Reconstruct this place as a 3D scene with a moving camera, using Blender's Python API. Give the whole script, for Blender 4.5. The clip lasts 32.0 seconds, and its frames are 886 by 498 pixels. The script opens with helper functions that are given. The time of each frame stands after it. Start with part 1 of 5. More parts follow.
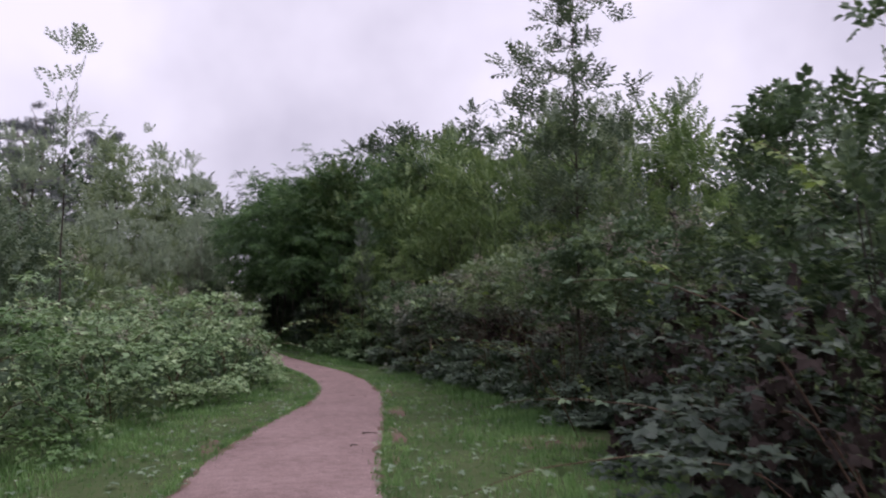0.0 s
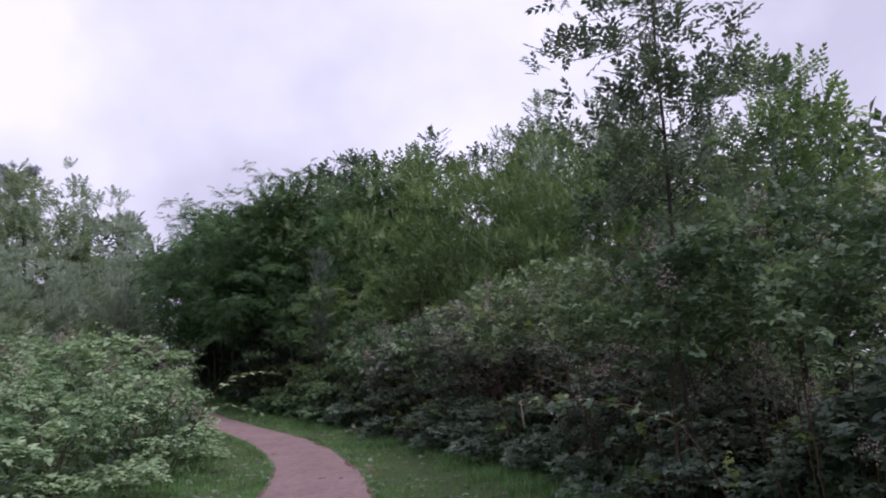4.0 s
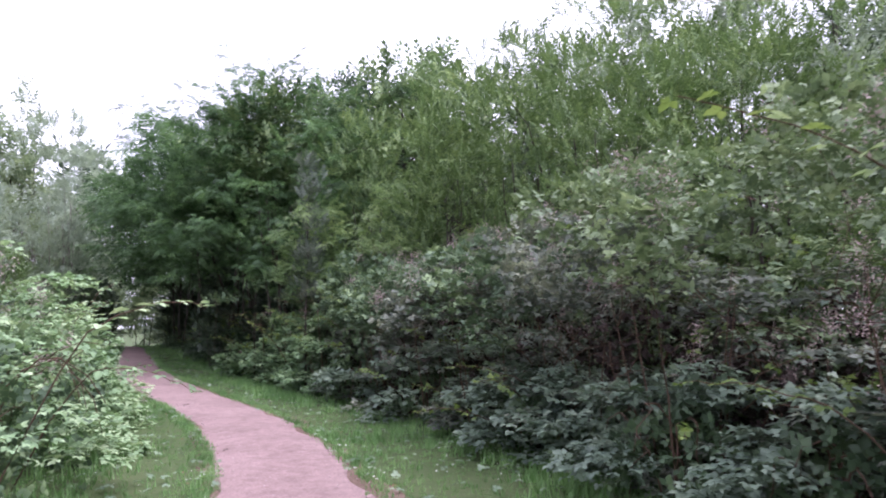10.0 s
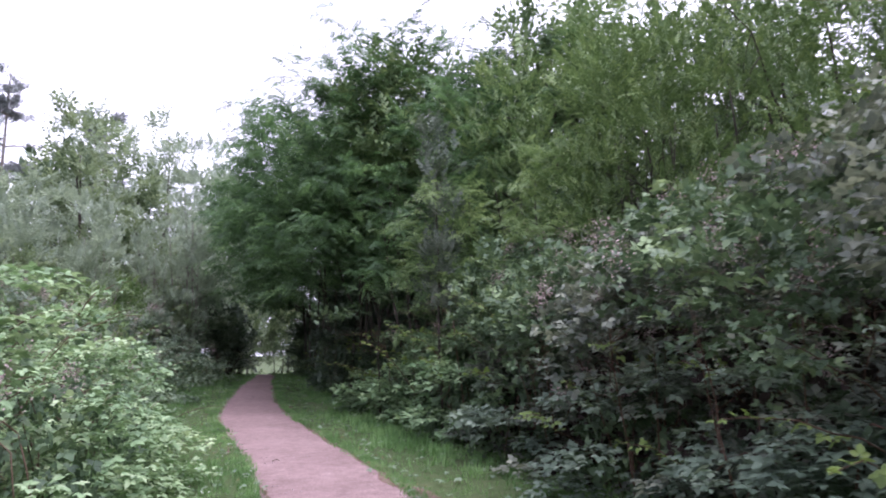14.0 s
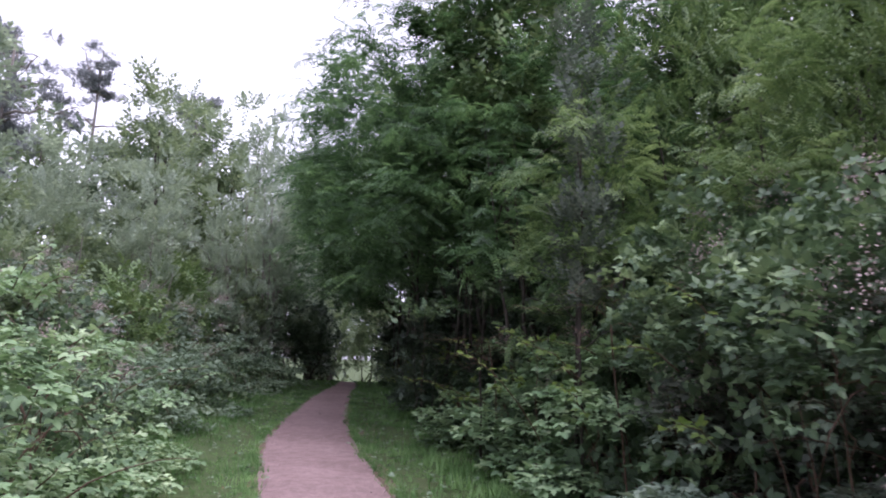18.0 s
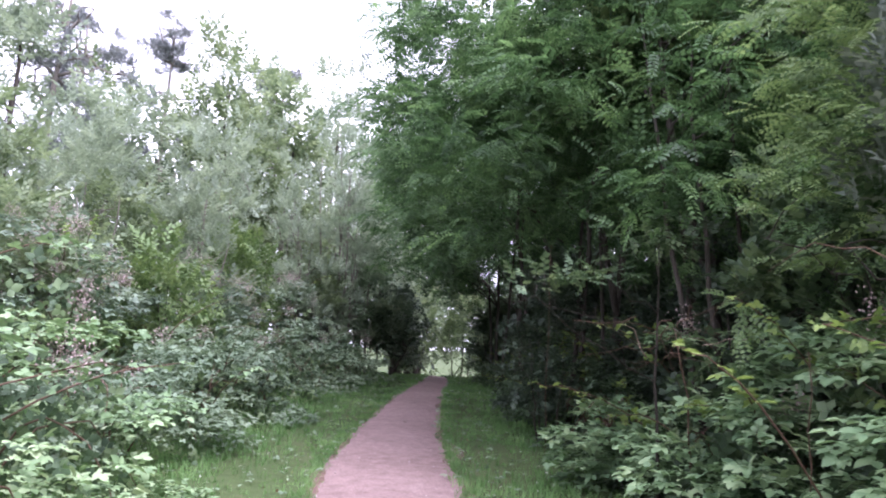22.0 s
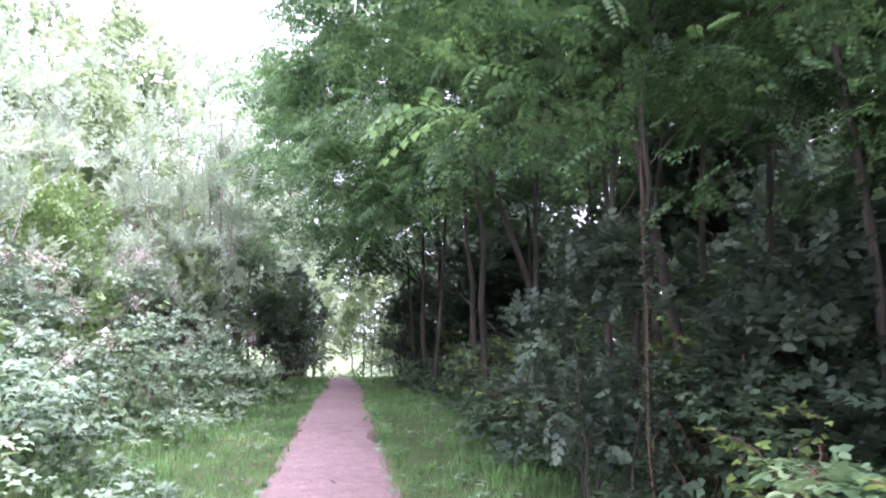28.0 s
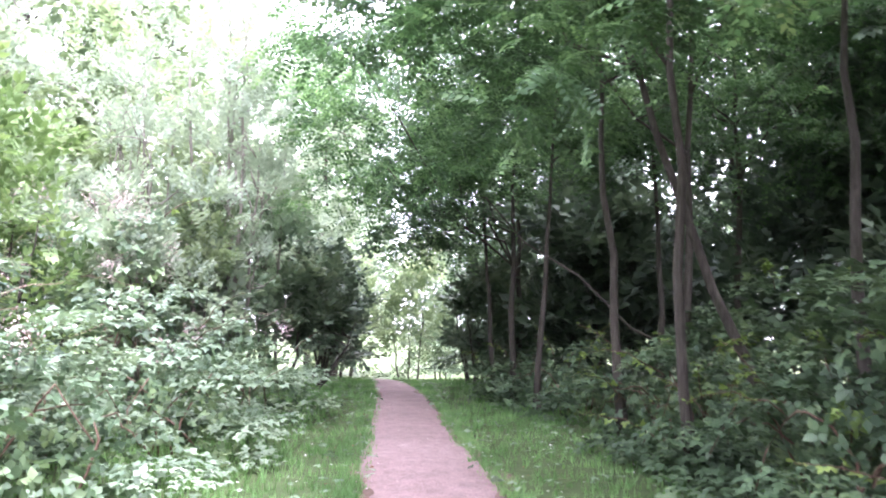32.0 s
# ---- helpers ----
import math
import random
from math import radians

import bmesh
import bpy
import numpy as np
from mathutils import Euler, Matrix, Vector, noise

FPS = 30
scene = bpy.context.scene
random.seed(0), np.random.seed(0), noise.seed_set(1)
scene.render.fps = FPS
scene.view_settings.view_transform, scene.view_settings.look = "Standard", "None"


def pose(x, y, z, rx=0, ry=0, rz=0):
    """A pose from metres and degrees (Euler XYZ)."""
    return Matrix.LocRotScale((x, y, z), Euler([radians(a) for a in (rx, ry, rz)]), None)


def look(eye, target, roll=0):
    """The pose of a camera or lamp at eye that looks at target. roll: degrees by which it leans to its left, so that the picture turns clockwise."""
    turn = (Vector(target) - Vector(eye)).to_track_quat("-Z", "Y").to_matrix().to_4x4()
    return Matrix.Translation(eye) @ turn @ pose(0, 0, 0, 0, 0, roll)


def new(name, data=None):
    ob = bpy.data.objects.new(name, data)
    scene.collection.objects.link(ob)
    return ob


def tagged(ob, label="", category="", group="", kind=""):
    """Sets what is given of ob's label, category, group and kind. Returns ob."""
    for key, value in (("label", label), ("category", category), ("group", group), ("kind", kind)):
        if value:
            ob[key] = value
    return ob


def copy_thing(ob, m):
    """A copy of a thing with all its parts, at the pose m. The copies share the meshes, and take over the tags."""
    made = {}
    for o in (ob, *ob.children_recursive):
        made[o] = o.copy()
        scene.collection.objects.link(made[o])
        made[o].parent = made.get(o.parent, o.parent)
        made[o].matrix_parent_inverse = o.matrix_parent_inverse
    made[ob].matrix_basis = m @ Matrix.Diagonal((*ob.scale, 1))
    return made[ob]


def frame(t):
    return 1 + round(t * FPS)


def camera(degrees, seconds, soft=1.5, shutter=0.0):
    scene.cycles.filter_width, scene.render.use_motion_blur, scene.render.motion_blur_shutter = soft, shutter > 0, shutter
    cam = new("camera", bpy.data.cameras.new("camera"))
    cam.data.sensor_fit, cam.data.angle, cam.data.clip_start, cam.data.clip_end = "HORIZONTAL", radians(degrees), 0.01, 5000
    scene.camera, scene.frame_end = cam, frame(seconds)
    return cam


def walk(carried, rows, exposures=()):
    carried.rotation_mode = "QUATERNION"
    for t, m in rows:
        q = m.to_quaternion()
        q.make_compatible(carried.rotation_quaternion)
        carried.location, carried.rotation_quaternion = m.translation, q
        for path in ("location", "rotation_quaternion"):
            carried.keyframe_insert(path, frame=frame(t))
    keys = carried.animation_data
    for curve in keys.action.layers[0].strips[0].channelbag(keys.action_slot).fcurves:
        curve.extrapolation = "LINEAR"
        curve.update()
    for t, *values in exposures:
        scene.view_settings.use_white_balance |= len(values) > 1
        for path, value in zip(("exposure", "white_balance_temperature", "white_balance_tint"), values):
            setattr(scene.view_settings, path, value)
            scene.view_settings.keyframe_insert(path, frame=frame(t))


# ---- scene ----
# the camera and its walk: seconds, eye, turn to the left from +y, tilt up, lean
ROWS = [
    (0.0, -0.00, -0.00, 1.74, -13.17, 5.23, -0.41),
    (0.5, 0.02, 0.62, 1.69, -11.37, 6.76, 1.11),
    (1.0, 0.06, 1.23, 1.69, -18.09, 5.51, -0.04),
    (1.5, 0.09, 1.85, 1.72, -13.99, 6.87, 0.53),
    (2.0, 0.06, 2.45, 1.72, -19.14, 3.74, 0.92),
    (2.5, 0.04, 3.05, 1.76, -13.32, 5.68, -0.46),
    (4.5, 0.11, 5.17, 1.63, -18.61, 9.01, -2.04),
    (5.0, 0.14, 5.71, 1.56, -17.56, 6.30, -0.60),
    (5.5, 0.18, 6.24, 1.59, -20.01, 4.06, -0.68),
    (6.0, 0.30, 6.70, 1.53, -18.93, 2.96, 1.08),
    (6.5, 0.46, 7.14, 1.57, -19.45, 3.67, 0.07),
    (7.0, 0.50, 7.64, 1.59, -20.48, 7.19, 0.74),
    (7.5, 0.53, 8.17, 1.56, -23.80, 4.33, 0.42),
    (8.0, 0.57, 8.71, 1.58, -17.95, 4.91, 0.44),
    (8.5, 0.66, 9.22, 1.57, -22.67, 4.90, 0.82),
    (9.0, 0.73, 9.73, 1.57, -19.46, 4.88, 0.04),
    (9.5, 0.81, 10.26, 1.55, -19.35, 4.64, 0.21),
    (10.0, 0.93, 10.77, 1.50, -18.69, 6.05, -0.01),
    (10.5, 1.02, 11.32, 1.49, -16.53, 4.50, -0.31),
    (11.0, 1.10, 11.87, 1.51, -11.69, 8.61, -1.08),
    (11.5, 1.20, 12.42, 1.48, -11.56, 4.49, -0.87),
    (12.0, 1.33, 12.95, 1.44, -11.07, 5.18, -0.72),
    (12.5, 1.46, 13.51, 1.47, -10.23, 5.10, -0.97),
    (13.0, 1.61, 14.06, 1.47, -9.96, 7.36, -1.60),
    (13.5, 1.71, 14.61, 1.47, -7.98, 8.22, -0.10),
    (14.0, 1.80, 15.16, 1.46, -7.60, 7.79, -1.50),
    (14.5, 1.85, 15.70, 1.46, -3.54, 7.89, -0.39),
    (15.0, 1.92, 16.23, 1.47, -3.65, 6.04, -1.71),
    (15.5, 1.99, 16.77, 1.47, -1.07, 7.21, -1.34),
    (17.5, 1.92, 18.93, 1.57, -0.12, 8.52, -0.96),
    (18.0, 1.90, 19.47, 1.53, 0.22, 8.59, 1.63),
    (18.5, 1.86, 19.98, 1.56, 4.18, 12.77, 0.54),
    (19.0, 1.79, 20.43, 1.52, 4.63, 10.96, 1.74),
    (19.5, 1.71, 20.88, 1.50, 3.76, 9.62, -1.67),
    (20.0, 1.63, 21.37, 1.51, 4.73, 11.62, -0.07),
    (20.5, 1.56, 21.86, 1.57, 2.17, 11.86, -3.17),
    (21.0, 1.50, 22.33, 1.54, 6.18, 11.39, 0.88),
    (21.5, 1.43, 22.78, 1.55, 2.62, 8.17, 0.90),
    (22.0, 1.34, 23.16, 1.54, 6.89, 7.72, 2.47),
    (22.5, 1.22, 23.52, 1.56, 2.60, 9.20, 1.67),
    (23.0, 1.12, 23.88, 1.57, 3.88, 9.18, 1.78),
    (23.5, 1.01, 24.25, 1.53, 1.44, 8.40, 1.48),
    (24.0, 0.95, 24.64, 1.54, 4.64, 9.72, 1.18),
    (24.5, 0.87, 25.08, 1.53, 2.23, 6.90, 0.23),
    (25.0, 0.82, 25.49, 1.53, 0.08, 7.53, -1.22),
    (25.5, 0.72, 25.90, 1.53, 0.72, 10.16, 0.44),
    (27.5, 0.26, 27.38, 1.67, 0.81, 9.75, -0.15),
    (28.0, 0.14, 27.85, 1.67, -2.62, 6.96, -0.26),
    (28.5, 0.06, 28.36, 1.66, 0.74, 5.25, -1.27),
    (29.0, -0.02, 28.90, 1.64, -3.04, 4.64, 0.28),
    (29.5, -0.12, 29.47, 1.62, -0.37, 5.31, -2.01),
    (30.0, -0.25, 30.05, 1.59, -1.30, 4.95, -1.16),
    (30.5, -0.38, 30.59, 1.57, -0.55, 5.95, -0.75),
    (31.0, -0.58, 31.08, 1.67, -0.92, 5.75, 0.56),
    (31.5, -0.75, 31.58, 1.67, -1.50, 5.79, -2.26),
    (32.0, -0.84, 32.08, 1.69, -0.73, 6.46, 1.05),
]


def aim(x, y, z, yaw, pitch, roll):
    a, b = radians(yaw), radians(pitch)
    way = Vector((-math.sin(a) * math.cos(b), math.cos(a) * math.cos(b), math.sin(b)))
    eye = Vector((x, y, z))
    return look(eye, eye + way, roll)


cam = camera(61.8, 32.0, soft=1.95, shutter=0.4)
walk(cam, [(t, aim(*row)) for t, *row in ROWS],
     exposures=[(0.0, -0.32, 6140, 29), (1.0, -0.06, 6340, 28), (2.0, -0.28, 6140, 29), (5.0, -0.18, 5810, 30), (6.0, 0.60, 5840, 31), (6.6, 1.00, 5840, 31), (7.5, 1.20, 5840, 31), (9.0, 1.10, 5790, 31), (11.0, 1.05, 5790, 31), (12.0, 0.82, 5740, 31),
                (13.0, 0.97, 5740, 31), (15.0, 0.79, 5790, 31), (17.5, 0.75, 5790, 31), (19.0, 0.30, 5790, 31), (20.0, 0.99, 5790, 31), (21.0, 0.68, 5690, 32), (22.0, 1.55, 5770, 31), (23.0, 1.85, 5720, 35), (25.0, 2.41, 5670, 38), (28.0, 2.92, 5720, 35),
                (30.0, 3.46, 5770, 33), (32.0, 3.52, 5820, 31)])

# ---- sky, sun ----
world = bpy.data.worlds.new("overcast_sky")
scene.world = world
world.use_nodes = True
wn, wl = world.node_tree.nodes, world.node_tree.links
wn.clear()
SUN_EL, SUN_AZ = radians(64), radians(138)   # the bright part of the cloud, high over the wood behind the right bank
w_out = wn.new("ShaderNodeOutputWorld")
w_bg = wn.new("ShaderNodeBackground")
w_sky = wn.new("ShaderNodeTexSky")
w_sky.sky_type, w_sky.sun_disc = "NISHITA", False
w_sky.sun_elevation, w_sky.sun_rotation = SUN_EL, SUN_AZ
w_sky.air_density, w_sky.dust_density = 1.0, 3.0
w_tc = wn.new("ShaderNodeTexCoord")
w_noise = wn.new("ShaderNodeTexNoise")
w_noise.inputs["Scale"].default_value, w_noise.inputs["Detail"].default_value = 2.2, 5.0
w_ramp = wn.new("ShaderNodeValToRGB")
w_ramp.color_ramp.elements[0].position, w_ramp.color_ramp.elements[0].color = 0.34, (7.0, 6.95, 7.35, 1)
w_ramp.color_ramp.elements[1].position, w_ramp.color_ramp.elements[1].color = 0.60, (11.0, 10.95, 11.15, 1)
w_mix = wn.new("ShaderNodeMix")
w_mix.data_type = "RGBA"
w_mix.inputs["Factor"].default_value = 0.86
wl.new(w_tc.outputs["Generated"], w_noise.inputs["Vector"])
wl.new(w_noise.outputs["Fac"], w_ramp.inputs["Fac"])
wl.new(w_sky.outputs["Color"], w_mix.inputs["A"])
wl.new(w_ramp.outputs["Color"], w_mix.inputs["B"])
wl.new(w_mix.outputs["Result"], w_bg.inputs["Color"])
w_bg.inputs["Strength"].default_value = 0.12
wl.new(w_bg.outputs["Background"], w_out.inputs["Surface"])

sun_data = bpy.data.lights.new("sun", "SUN")
sun_data.energy, sun_data.angle, sun_data.color = 2.4, radians(40), (1.0, 0.98, 0.955)
sun = new("sun", sun_data)
sun.matrix_world = look((math.sin(SUN_AZ) * 30, math.cos(SUN_AZ) * 30, 40), (math.sin(SUN_AZ) * 30 - math.sin(SUN_AZ) * math.cos(SUN_EL) * 10,
    math.cos(SUN_AZ) * 30 - math.cos(SUN_AZ) * math.cos(SUN_EL) * 10, 40 - math.sin(SUN_EL) * 10))


# ---- materials ----
def material(name):
    m = bpy.data.materials.new(name)
    m.use_nodes = True
    m.node_tree.nodes.clear()
    return m, m.node_tree.nodes, m.node_tree.links


def ramp(nodes, stops):
    r = nodes.new("ShaderNodeValToRGB")
    els = r.color_ramp.elements
    while len(els) < len(stops):
        els.new(0.5)
    for e, (p, c) in zip(els, stops):
        e.position, e.color = p, (*c, 1)
    return r


def noise_node(nodes, links, scale, detail=4.0, coord=None):
    n = nodes.new("ShaderNodeTexNoise")
    n.inputs["Scale"].default_value, n.inputs["Detail"].default_value = scale, detail
    if coord is not None:
        links.new(coord, n.inputs["Vector"])
    return n


def leaf_material(name, dark, mid, light, rough=0.5, through_light=0.28, keep=0.86):
    """Leaf: tone differs from leaf to leaf and from patch to patch of the plant."""
    grey = lambda c: [keep * v + (1 - keep) * (0.3 * c[0] + 0.6 * c[1] + 0.1 * c[2]) for v in c]
    dark, mid, light = [(*grey(c)[:2], grey(c)[2] * 1.22) for c in (dark, mid, light)]
    m, n, k = material(name)
    geo, tc = n.new("ShaderNodeNewGeometry"), n.new("ShaderNodeTexCoord")
    patch = noise_node(n, k, 1.5, 2.0, tc.outputs["Object"])
    add = n.new("ShaderNodeMath")
    add.operation = "MULTIPLY_ADD"
    k.new(geo.outputs["Random Per Island"], add.inputs[0])
    add.inputs[1].default_value = 0.36
    shift = n.new("ShaderNodeMath")
    shift.operation = "MULTIPLY_ADD"
    k.new(patch.outputs["Fac"], shift.inputs[0])
    shift.inputs[1].default_value, shift.inputs[2].default_value = 2.0, -0.70
    k.new(shift.outputs[0], add.inputs[2])
    tone = ramp(n, [(0.0, dark), (0.5, mid), (0.93, light), (1.0, [c * 1.35 for c in light])])
    k.new(add.outputs[0], tone.inputs["Fac"])
    p = n.new("ShaderNodeBsdfPrincipled")
    p.inputs["Roughness"].default_value = rough
    p.inputs["Specular IOR Level"].default_value = 0.36
    k.new(tone.outputs["Color"], p.inputs["Base Color"])
    vein = noise_node(n, k, 60.0, 2.0, tc.outputs["Object"])
    bump = n.new("ShaderNodeBump")
    bump.inputs["Strength"].default_value, bump.inputs["Distance"].default_value = 0.35, 0.004
    k.new(vein.outputs["Fac"], bump.inputs["Height"])
    k.new(bump.outputs["Normal"], p.inputs["Normal"])
    tl = n.new("ShaderNodeBsdfTranslucent")
    glow = n.new("ShaderNodeMix")
    glow.data_type, glow.blend_type = "RGBA", "MULTIPLY"
    glow.inputs["Factor"].default_value, glow.inputs["B"].default_value = 1.0, (1.2, 1.2, 0.95, 1)
    k.new(tone.outputs["Color"], glow.inputs["A"])
    k.new(glow.outputs["Result"], tl.inputs["Color"])
    mix = n.new("ShaderNodeMixShader")
    mix.inputs["Fac"].default_value = through_light
    k.new(p.outputs[0], mix.inputs[1])
    k.new(tl.outputs[0], mix.inputs[2])
    out = n.new("ShaderNodeOutputMaterial")
    k.new(mix.outputs[0], out.inputs["Surface"])
    return m


def rough_material(name, stops, scale, fine, bump_strength=0.5, bump_size=0.02, rough=0.9, stretch=(1, 1, 1)):
    """Bark, soil or wood: two scales of noise and a bump."""
    m, n, k = material(name)
    tc, mp = n.new("ShaderNodeTexCoord"), n.new("ShaderNodeMapping")
    mp.inputs["Scale"].default_value = stretch
    k.new(tc.outputs["Object"], mp.inputs["Vector"])
    a = noise_node(n, k, scale, 5.0, mp.outputs["Vector"])
    b = noise_node(n, k, fine, 6.0, mp.outputs["Vector"])
    mul = n.new("ShaderNodeMath")
    mul.operation = "MULTIPLY_ADD"
    k.new(b.outputs["Fac"], mul.inputs[0])
    mul.inputs[1].default_value = 0.55
    half = n.new("ShaderNodeMath")
    half.operation = "MULTIPLY"
    k.new(a.outputs["Fac"], half.inputs[0])
    half.inputs[1].default_value = 0.45
    k.new(half.outputs[0], mul.inputs[2])
    tone = ramp(n, stops)
    k.new(mul.outputs[0], tone.inputs["Fac"])
    p = n.new("ShaderNodeBsdfPrincipled")
    p.inputs["Roughness"].default_value = rough
    p.inputs["Specular IOR Level"].default_value = 0.2
    k.new(tone.outputs["Color"], p.inputs["Base Color"])
    bump = n.new("ShaderNodeBump")
    bump.inputs["Strength"].default_value, bump.inputs["Distance"].default_value = bump_strength, bump_size
    k.new(b.outputs["Fac"], bump.inputs["Height"])
    k.new(bump.outputs["Normal"], p.inputs["Normal"])
    out = n.new("ShaderNodeOutputMaterial")
    k.new(p.outputs[0], out.inputs["Surface"])
    return m


def gravel_material(name):
    """Trodden reddish gravel: broad worn patches, hand-sized mottling and single small stones."""
    m, n, k = material(name)
    tc = n.new("ShaderNodeTexCoord")
    broad, mid, fine = [noise_node(n, k, sc, 5.0, tc.outputs["Object"]) for sc in (0.8, 7.0, 55.0)]
    stone = n.new("ShaderNodeTexVoronoi")
    stone.inputs["Scale"].default_value = 60.0
    k.new(tc.outputs["Object"], stone.inputs["Vector"])
    mix = None
    for node, share in ((broad, 0.34), (mid, 0.36), (fine, 0.34)):
        mul = n.new("ShaderNodeMath")
        mul.operation = "MULTIPLY_ADD"
        k.new(node.outputs["Fac"], mul.inputs[0])
        mul.inputs[1].default_value = share
        if mix:
            k.new(mix.outputs[0], mul.inputs[2])
        else:
            mul.inputs[2].default_value = -0.02
        mix = mul
    tone = ramp(n, [(0.28, (0.13, 0.086, 0.079)), (0.42, (0.188, 0.128, 0.119)), (0.52, (0.236, 0.163, 0.153)), (0.62, (0.282, 0.2, 0.189)), (0.78, (0.47, 0.37, 0.352))])
    k.new(mix.outputs[0], tone.inputs["Fac"])
    chip = n.new("ShaderNodeMapRange")
    chip.inputs["From Min"].default_value, chip.inputs["From Max"].default_value = 0.0, 1.0
    chip.inputs["To Min"].default_value, chip.inputs["To Max"].default_value = 0.78, 1.22
    k.new(stone.outputs["Color"], chip.inputs["Value"])
    shade = n.new("ShaderNodeMix")
    shade.data_type, shade.blend_type = "RGBA", "MULTIPLY"
    shade.inputs["Factor"].default_value = 1.0
    k.new(tone.outputs["Color"], shade.inputs["A"])
    k.new(chip.outputs["Result"], shade.inputs["B"])
    p = n.new("ShaderNodeBsdfPrincipled")
    p.inputs["Roughness"].default_value, p.inputs["Specular IOR Level"].default_value = 0.92, 0.25
    k.new(shade.outputs["Result"], p.inputs["Base Color"])
    high = n.new("ShaderNodeMath")
    high.operation = "MULTIPLY_ADD"
    k.new(stone.outputs["Distance"], high.inputs[0])
    high.inputs[1].default_value = -0.6
    k.new(mid.outputs["Fac"], high.inputs[2])
    bump = n.new("ShaderNodeBump")
    bump.inputs["Strength"].default_value, bump.inputs["Distance"].default_value = 0.5, 0.012
    k.new(high.outputs[0], bump.inputs["Height"])
    k.new(bump.outputs["Normal"], p.inputs["Normal"])
    out = n.new("ShaderNodeOutputMaterial")
    k.new(p.outputs[0], out.inputs["Surface"])
    return m


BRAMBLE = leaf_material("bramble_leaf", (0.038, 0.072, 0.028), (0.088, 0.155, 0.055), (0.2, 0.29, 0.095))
# lit copy of the bramble leaf, for mounds under open sky
BRAMBLE_LIT = leaf_material("lit_bramble_leaf", (0.075, 0.14, 0.052), (0.228, 0.345, 0.14), (0.45, 0.555, 0.275), keep=1.0)
YELLOW_BRAMBLE = leaf_material("yellow_green_bramble_leaf", (0.062, 0.104, 0.034), (0.138, 0.21, 0.07), (0.26, 0.345, 0.125), keep=0.86)
BRAMBLE_MID = leaf_material("mid_green_bramble_leaf", (0.034, 0.076, 0.022), (0.09, 0.178, 0.045), (0.178, 0.31, 0.088), keep=0.95)
BRAMBLE_DULL = leaf_material("dull_bramble_leaf", (0.040, 0.055, 0.032), (0.112, 0.14, 0.08), (0.265, 0.295, 0.165))
BRAMBLE_BLUE = leaf_material("blue_green_bramble_leaf", (0.056, 0.095, 0.052), (0.165, 0.24, 0.128), (0.31, 0.395, 0.215))
# shaded copy of the bramble leaf, for the dark near verge
BRAMBLE_SHADED = leaf_material("shaded_bramble_leaf", (0.018, 0.034, 0.018), (0.04, 0.068, 0.034), (0.1, 0.14, 0.07))
FRESH = leaf_material("fresh_bramble_leaf", (0.076, 0.145, 0.058), (0.21, 0.325, 0.135), (0.37, 0.48, 0.22), keep=0.98)
ROBINIA = leaf_material("robinia_leaf", (0.021, 0.05, 0.014), (0.06, 0.136, 0.035), (0.17, 0.305, 0.08), rough=0.5, through_light=0.48, keep=0.85)
WILLOW = leaf_material("willow_leaf", (0.062, 0.116, 0.026), (0.134, 0.218, 0.053), (0.23, 0.325, 0.085), keep=0.9)
SILVER = leaf_material("silver_leaf", (0.06, 0.088, 0.05), (0.11, 0.145, 0.084), (0.19, 0.225, 0.14))
OAK = leaf_material("oak_leaf", (0.036, 0.064, 0.028), (0.072, 0.118, 0.048), (0.13, 0.185, 0.075))
BIRCH = leaf_material("birch_leaf", (0.055, 0.095, 0.042), (0.105, 0.16, 0.07), (0.19, 0.25, 0.11))
# grey leaf, lightened to stand in for bright haze across the path
GREY_LEAF = leaf_material("hazed_grey_leaf", (0.165, 0.22, 0.125), (0.25, 0.32, 0.18), (0.36, 0.435, 0.262), rough=0.65, through_light=0.46)
MALLOW = leaf_material("pale_green_bush_leaf", (0.095, 0.145, 0.058), (0.18, 0.25, 0.1), (0.29, 0.36, 0.158), through_light=0.45)
# needles greyed and lightened in place of glare from the sky
PINE = leaf_material("hazed_pine_needles", (0.14, 0.16, 0.135), (0.21, 0.235, 0.195), (0.28, 0.30, 0.255), rough=0.6, through_light=0.25)
HAZEL = leaf_material("hazel_leaf", (0.06, 0.105, 0.034), (0.13, 0.205, 0.065), (0.25, 0.335, 0.115), keep=0.95)
YOUNG_ASH = leaf_material("young_ash_leaf", (0.07, 0.13, 0.03), (0.15, 0.245, 0.06), (0.26, 0.36, 0.10), through_light=0.45)
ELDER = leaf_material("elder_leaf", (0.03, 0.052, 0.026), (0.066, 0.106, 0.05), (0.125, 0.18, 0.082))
NETTLE = leaf_material("nettle_leaf", (0.085, 0.14, 0.068), (0.175, 0.26, 0.12), (0.275, 0.365, 0.18), rough=0.6)
GRASS = leaf_material("grass_blade", (0.072, 0.162, 0.036), (0.134, 0.274, 0.062), (0.225, 0.39, 0.106), rough=0.55, through_light=0.36, keep=0.92)
YOUNG = leaf_material("young_shoot_leaf", (0.10, 0.16, 0.035), (0.17, 0.25, 0.055), (0.26, 0.34, 0.09), through_light=0.4, keep=1.0)
FLOWER = rough_material("bramble_blossom", [(0.2, (0.24, 0.175, 0.16)), (0.8, (0.50, 0.41, 0.39))], 8, 60, 0.2, 0.002, 0.7)
DAISY = rough_material("white_petal", [(0.2, (0.55, 0.56, 0.5)), (0.8, (0.8, 0.8, 0.76))], 8, 60, 0.2, 0.002, 0.7)
